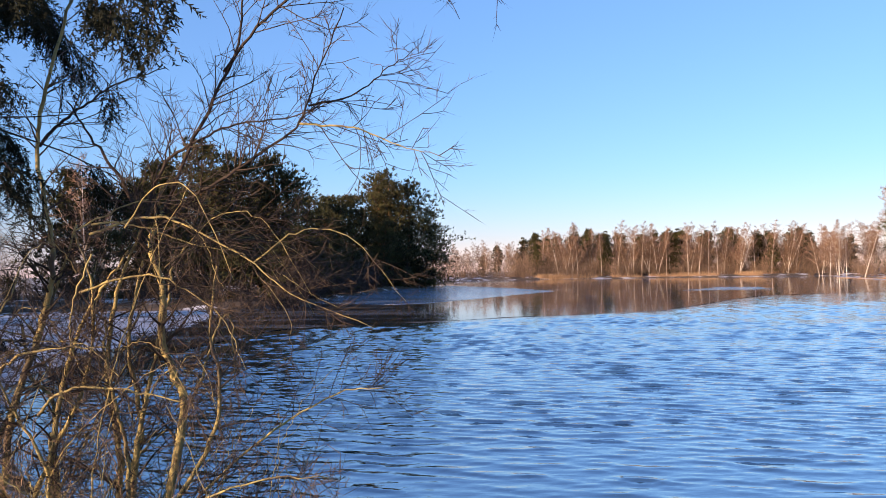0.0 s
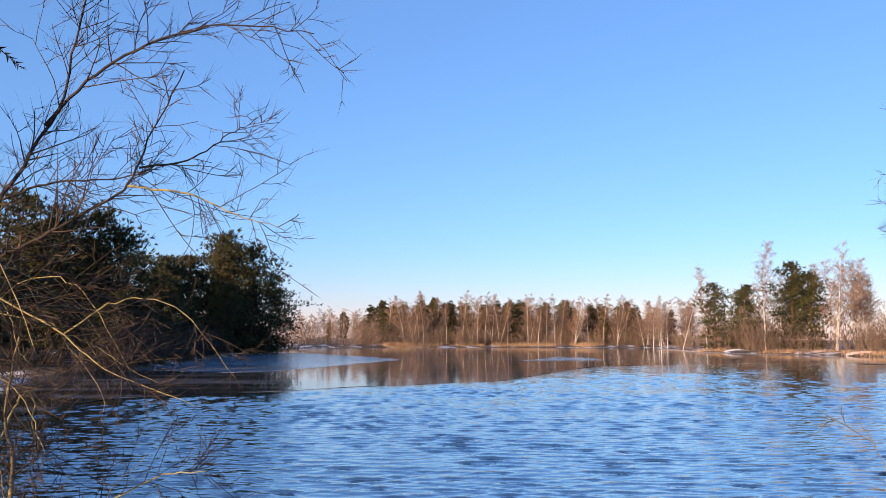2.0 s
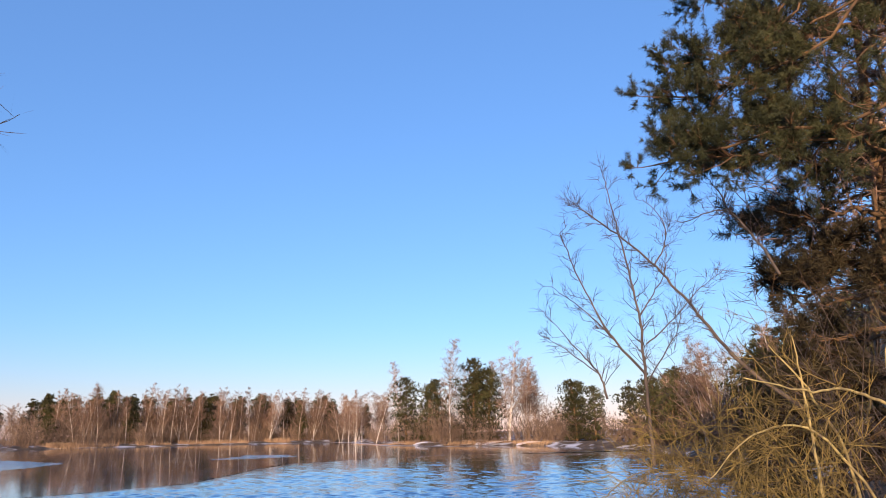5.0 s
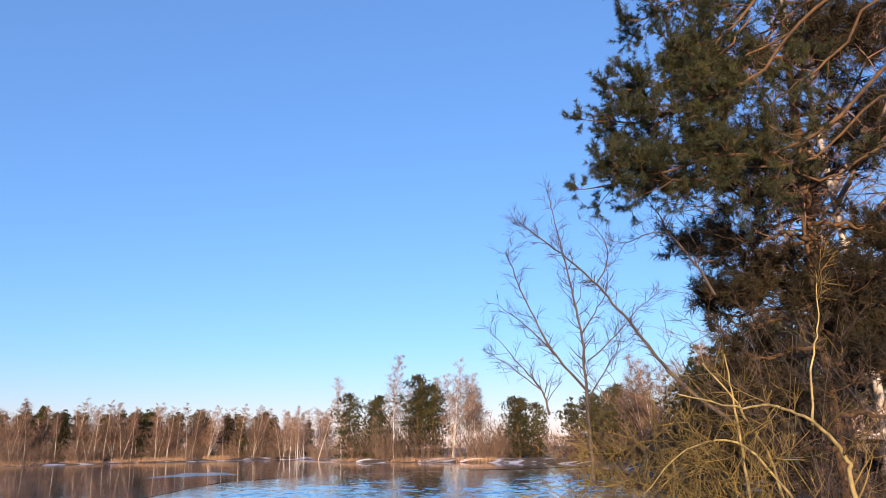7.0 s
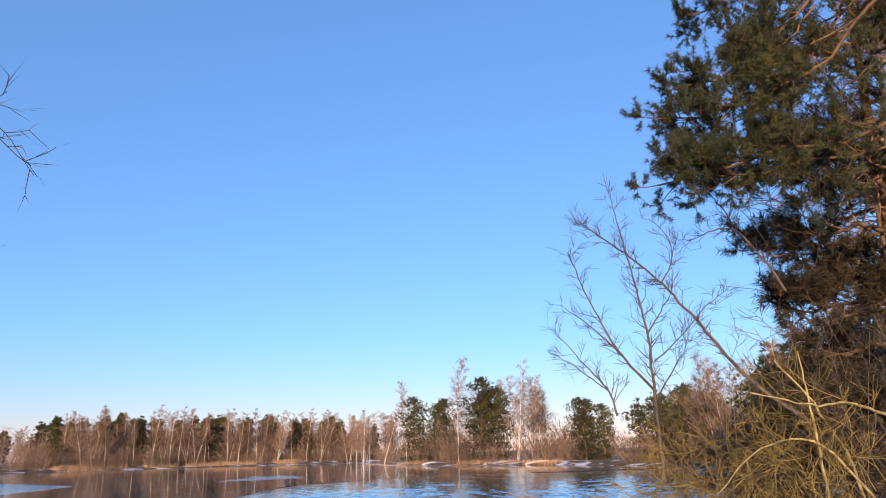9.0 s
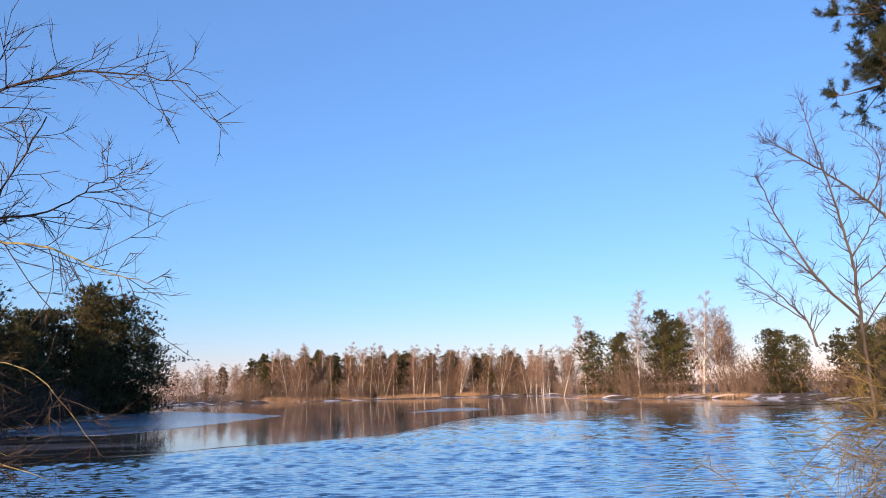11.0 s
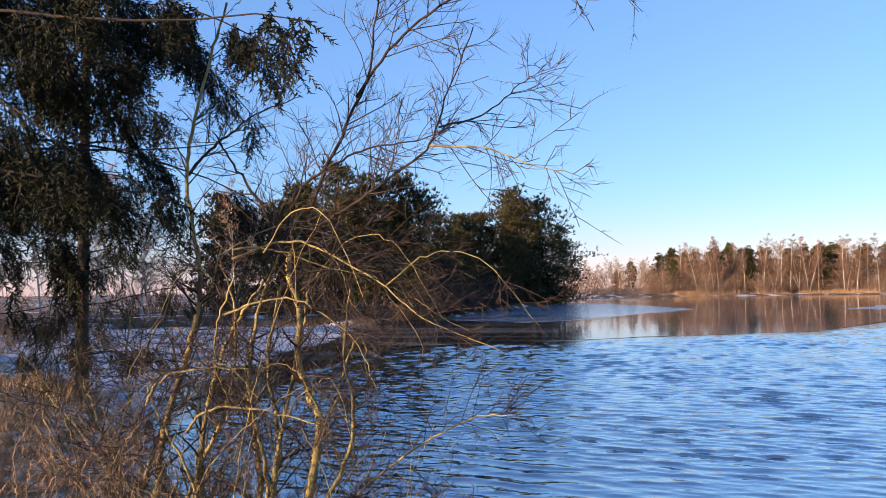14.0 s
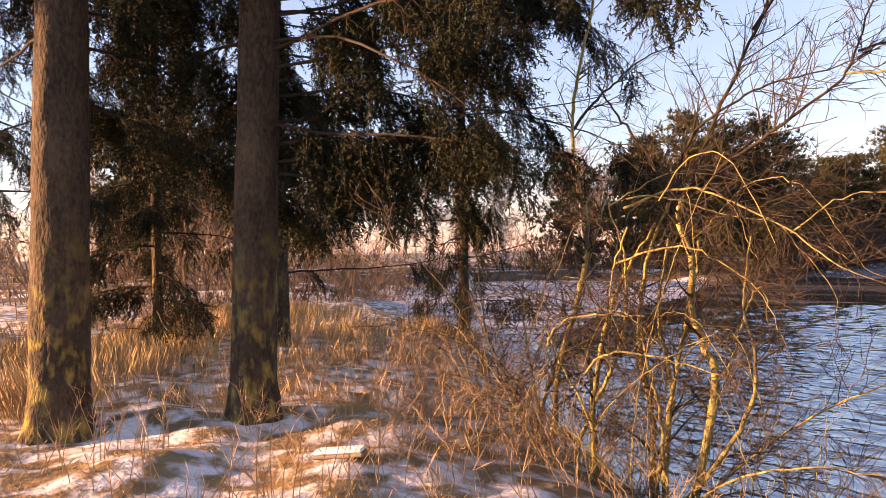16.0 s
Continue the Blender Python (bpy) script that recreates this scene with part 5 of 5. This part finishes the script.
OSIER = []
for ctrl, r0, r1, busy in [
    ([(9.3, 3.5, 0.2), (9.11, 3.6, 1.66), (9.04, 3.6, 2.06), (8.5, 3.6, 2.42), (7.79, 3.6, 2.59), (7.12, 3.6, 2.58), (6.18, 3.6, 2.68)], 0.06, 0.008, 0.9),
    ([(8.2, 4.2, 0.2), (8.07, 4.2, 1.69), (7.98, 4.2, 2.53), (7.9, 4.2, 3.2)], 0.042, 0.008, 0.9),
    ([(8.9, 4.2, 0.2), (8.7, 4.2, 1.66), (8.07, 4.2, 2.61), (7.6, 4.3, 3.1)], 0.042, 0.008, 0.9),
    ([(8.42, 3.6, 2.42), (8.57, 3.6, 3.03), (8.9, 3.6, 3.63), (9.0, 3.6, 4.2)], 0.026, 0.006, 1.2),
    ([(8.6, 3.8, 0.2), (8.4, 3.8, 1.4), (7.6, 3.9, 2.2), (6.8, 4.0, 2.2), (6.2, 4.1, 1.8)], 0.035, 0.006, 1.0),
]:
    OSIER.append(([tuple(0.5 + 0.8 * (a - 0.5) if i == 0 else -0.5 + 0.8 * (a + 0.5) if i == 1 else 2.2 + 0.8 * (a - 2.2) for i, a in enumerate(p)) for p in ctrl], r0 * 0.6, r1 * 0.7, busy))
for k in range(3):
    OSIER[k][0][0] = (OSIER[k][0][0][0], OSIER[k][0][0][1], 0.1)
OSIER += arcs((6.6, 4.5, 1.3), 20, 0.75, 0.5, (2.2, 3.2), 19, 0.0055) + arcs((6.8, 3.4, 1.5), 34, 1.6, 0.45, (2.4, 2.6), 13, 0.007) + arcs((6.8, 3.9, 1.2), 24, 1.15, 0.3, (2.4, 2.4), 14, 0.0065) + brush((6.4, 3.4, 0), (0.9, 0.5), 30, 2.1, 15, 0.007, 0.22)
bush("osier_bush", "dense leafless osier with yellow-green stems glowing in the sun", (6.8, 2.9, 0.2), OSIER, M_WILLOW, M_OSIER_TWIG, 73, 0.6, 3.0, (0, 0, 0.15), thin=0.0032, slim=M_OSIER_TWIG, slight=0.75)
bush("alder_scrub", "brown leafless scrub in front of the dark pine", (9.4, 4.6, 0.3), brush((10.2, 4.3, 0), (0.7, 0.5), 34, 3.4, 17, 0.008, 0.12), M_ALDER_BARK, M_ALDER_TWIG, 75, 0.8, 4.5, (0, 0, 0.2), thin=0.0035)

ALDER = [
    ([(9.90, 5.46, 2.48), (9.38, 5.87, 3.03), (9.08, 6.11, 3.52), (8.79, 6.31, 4.01), (8.40, 6.45, 4.46), (8.02, 6.71, 4.91), (7.62, 6.97, 5.28), (7.48, 7.04, 5.42)], 0.042, 0.006, 1.3),
    ([(7.96, 6.34, 1.79), (7.95, 6.35, 2.51), (7.95, 6.36, 3.03), (7.94, 6.37, 3.71), (7.88, 6.43, 4.27), (7.82, 6.50, 4.77), (7.75, 6.57, 5.36), (7.69, 6.62, 5.78)], 0.036, 0.005, 1.2),
    ([(7.95, 6.36, 2.95), (7.62, 6.56, 3.41), (7.43, 6.61, 3.71), (7.25, 6.77, 4.27), (7.06, 6.81, 4.74), (7.03, 6.84, 4.85)], 0.026, 0.005, 1.2),
    ([(7.62, 6.56, 3.41), (7.29, 6.73, 3.79), (6.99, 7.01, 4.13)], 0.016, 0.004, 1.1),
    ([(7.53, 6.65, 2.63), (7.46, 6.71, 2.96), (7.16, 6.85, 3.34), (6.82, 7.01, 3.80)], 0.022, 0.004, 1.1),
    ([(7.46, 6.71, 2.96), (7.10, 6.91, 3.27), (6.75, 7.07, 3.49)], 0.012, 0.003, 1.0),
    ([(7.94, 6.37, 3.71), (8.08, 6.21, 4.01), (8.20, 6.08, 4.32), (8.20, 6.08, 4.72)], 0.014, 0.004, 1.2),
    ([(8.40, 6.45, 4.46), (8.53, 6.31, 4.82), (8.49, 6.35, 5.17), (8.35, 6.52, 5.45)], 0.016, 0.004, 1.2),
    ([(9.95, 5.58, 4.33), (9.72, 5.73, 4.85), (9.46, 5.93, 5.30), (9.33, 5.95, 5.54), (9.22, 6.09, 5.84)], 0.03, 0.006, 1.5),
    ([(9.46, 5.93, 5.30), (9.21, 6.10, 5.26), (9.00, 6.36, 5.16), (8.80, 6.46, 5.19)], 0.014, 0.004, 1.5),
    ([(7.98, 6.33, 3.33), (8.29, 6.13, 3.63), (8.58, 5.94, 4.01), (8.91, 5.68, 4.32)], 0.014, 0.004, 1.2),
    ([(7.95, 6.36, 2.80), (8.22, 6.21, 3.25), (8.41, 6.14, 3.56), (8.53, 6.16, 3.89)], 0.014, 0.004, 1.2),
]
bush("alder_tree", "slender grey bare alder leaning over the water", (7.94, 6.37, -0.1), ALDER, M_ALDER_BARK, M_ALDER_TWIG, 74, 0.3, 11.0, (0, 0, 0.35), "tree", thin=0.0026, slight=0.72)


def grass(name, count, box, tall, width, label, seed, cut, lean=0.35, mat=None):
    """Dry grass blades, thick in some places and thin in others."""
    rng = np.random.default_rng(seed)
    x, y = rng.uniform(box[0], box[1], count), rng.uniform(box[2], box[3], count)
    keep = (value_noise(x, y, 1.3, seed) + 0.5 * value_noise(x, y, 0.4, seed + 1) + 0.35 * rng.normal(size=count) > cut) & (land(x, y) > 0.05) & (np.hypot(x - 0.4, y + 0.5) > 1.6)
    x, y = x[keep], y[keep]
    k = len(x)
    sway = np.column_stack([value_noise(x, y, 0.6, seed + 3), value_noise(x, y, 0.6, seed + 4)]) * lean
    d = np.column_stack([sway + rng.normal(size=(k, 2)) * lean * 0.6, np.ones(k)])
    g = Geo().blades(np.column_stack([x, y, height(x, y) - 0.02]), d, tall * (0.35 + 0.8 * rng.random(k)), width * (0.6 + 0.8 * rng.random(k)), 0.25)
    return tagged(new(name, g.mesh(name, mat or M_GRASS, False)), label, "grass", kind="stuff")


grass("dry_grass", 210000, (-12, 0.5, 0, 11), 0.11, 0.0017, "matted dry golden grass poking through the snow", 101, 0.17, 0.9)
grass("tall_grass", 60000, (-17, -7.6, 2, 12), 0.6, 0.002, "tall golden dead grass beyond the spruces", 102, 0.1, 0.25)
bush("bramble_thicket", "low tangle of brown brambles and dead stems on the bank", (-5.4, 6.6, 0.3), brush((-5.4, 6.6, 0), (0.8, 0.7), 20, 0.9, 31, 0.005), M_REED, M_SHRUB, 76, 0.35, 6.0, (0, 0, 0.1), thin=0.0022)
bush("bramble_thicket", "scrubby brown stems rising through the dry grass", (-7.6, 8.2, 0.3), brush((-7.6, 8.2, 0), (0.9, 0.8), 30, 1.3, 32, 0.006), M_SHRUB, M_SHRUB, 77, 0.4, 5.0, (0, 0, 0.1), thin=0.0025)
bush("bramble_thicket", "thin tawny stems beside the willow roots", (-4.3, 4.9, 0.3), brush((-4.3, 4.9, 0), (0.7, 0.5), 20, 0.9, 33, 0.005), M_REED, M_SHRUB, 78, 0.35, 5.0, (0, 0, 0.1), thin=0.0022)
grass("bank_grass", 9000, (-9, -1.2, 3.2, 8.5), 0.4, 0.0016, "thin dead stalks along the bank", 103, 0.35, 0.4, M_REED)


def weeds(count, box, tall, seed, label):
    """Single dead weed stalks with a few short side shoots."""
    rng, g, made = np.random.default_rng(seed), Geo(), 0
    while made < count:
        x, y = rng.uniform(box[0], box[1]), rng.uniform(box[2], box[3])
        if land(x, y)[0] < 0.15 or math.hypot(x - 0.3, y + 0.5) < 2.2:
            continue
        made += 1
        run = shoot((x, y, float(height(x, y)[0]) - 0.03), (rng.normal() * 0.14, rng.normal() * 0.14, 1), tall * (0.4 + 0.9 * rng.random()), 5, (rng.normal() * 0.3, rng.normal() * 0.3, 0), 0.05, rng)
        g.tube(run, np.linspace(0.0045, 0.0018, 6), 3)
        k = 7
        at = run[2 + rng.integers(0, 4, k)]
        g.blades(at, np.column_stack([rng.normal(size=(k, 2)) * 0.5, np.ones(k)]), 0.06 + 0.14 * rng.random(k), 0.004, 0.1)
    tagged(new("dead_weeds", g.mesh("dead_weeds", M_REED, False)), label, "weeds", kind="stuff")


weeds(520, (-9.5, -1.0, 1.6, 8.5), 0.55, 104, "scattered dead weed stalks standing in the snow")
bush("bramble_thicket", "pale tangled dead stems at the foot of the spruce", (-5.0, 5.2, 0.3), brush((-5.0, 5.2, 0), (0.9, 0.6), 20, 1.0, 34, 0.005), M_REED, M_REED, 79, 0.35, 5.0, (0, 0, 0.1), thin=0.0025)
bush("bramble_thicket", "brown brambles hanging over the edge of the bank", (-3.0, 4.6, 0.2), brush((-3.0, 4.6, 0), (0.6, 0.4), 22, 0.9, 35, 0.005), M_REED, M_SHRUB, 80, 0.35, 5.0, (0, 0, 0.1), thin=0.0022)


def snowy_board(x, y, turn):
    """A weathered plank half buried in the bank, with a cap of old snow."""
    root = thing("wooden_board", "weathered grey board capped with old snow in the grass", "board", place=(x, y, float(height(x, y)[0])))
    root.rotation_euler = (radians(4), radians(-6), radians(turn))
    for name, size, lift, mat in (("plank", (0.42, 0.13, 0.035), 0.02, M_WOOD_GREY), ("snow_cap", (0.40, 0.12, 0.03), 0.05, M_SNOW)):
        bm = bmesh.new()
        bmesh.ops.create_cube(bm, size=1.0)
        bmesh.ops.scale(bm, vec=size, verts=bm.verts)
        bmesh.ops.translate(bm, vec=(0, 0, lift), verts=bm.verts)
        bmesh.ops.bevel(bm, geom=bm.edges[:], offset=0.011, segments=3, affect="EDGES")
        me = bpy.data.meshes.new(name)
        bm.to_mesh(me)
        bm.free()
        me.materials.append(mat)
        ob = new(name, me)
        ob.parent = root
        tagged(ob, "crusted white snow" if name == "snow_cap" else "")


snowy_board(-4.2, 3.15, 25)
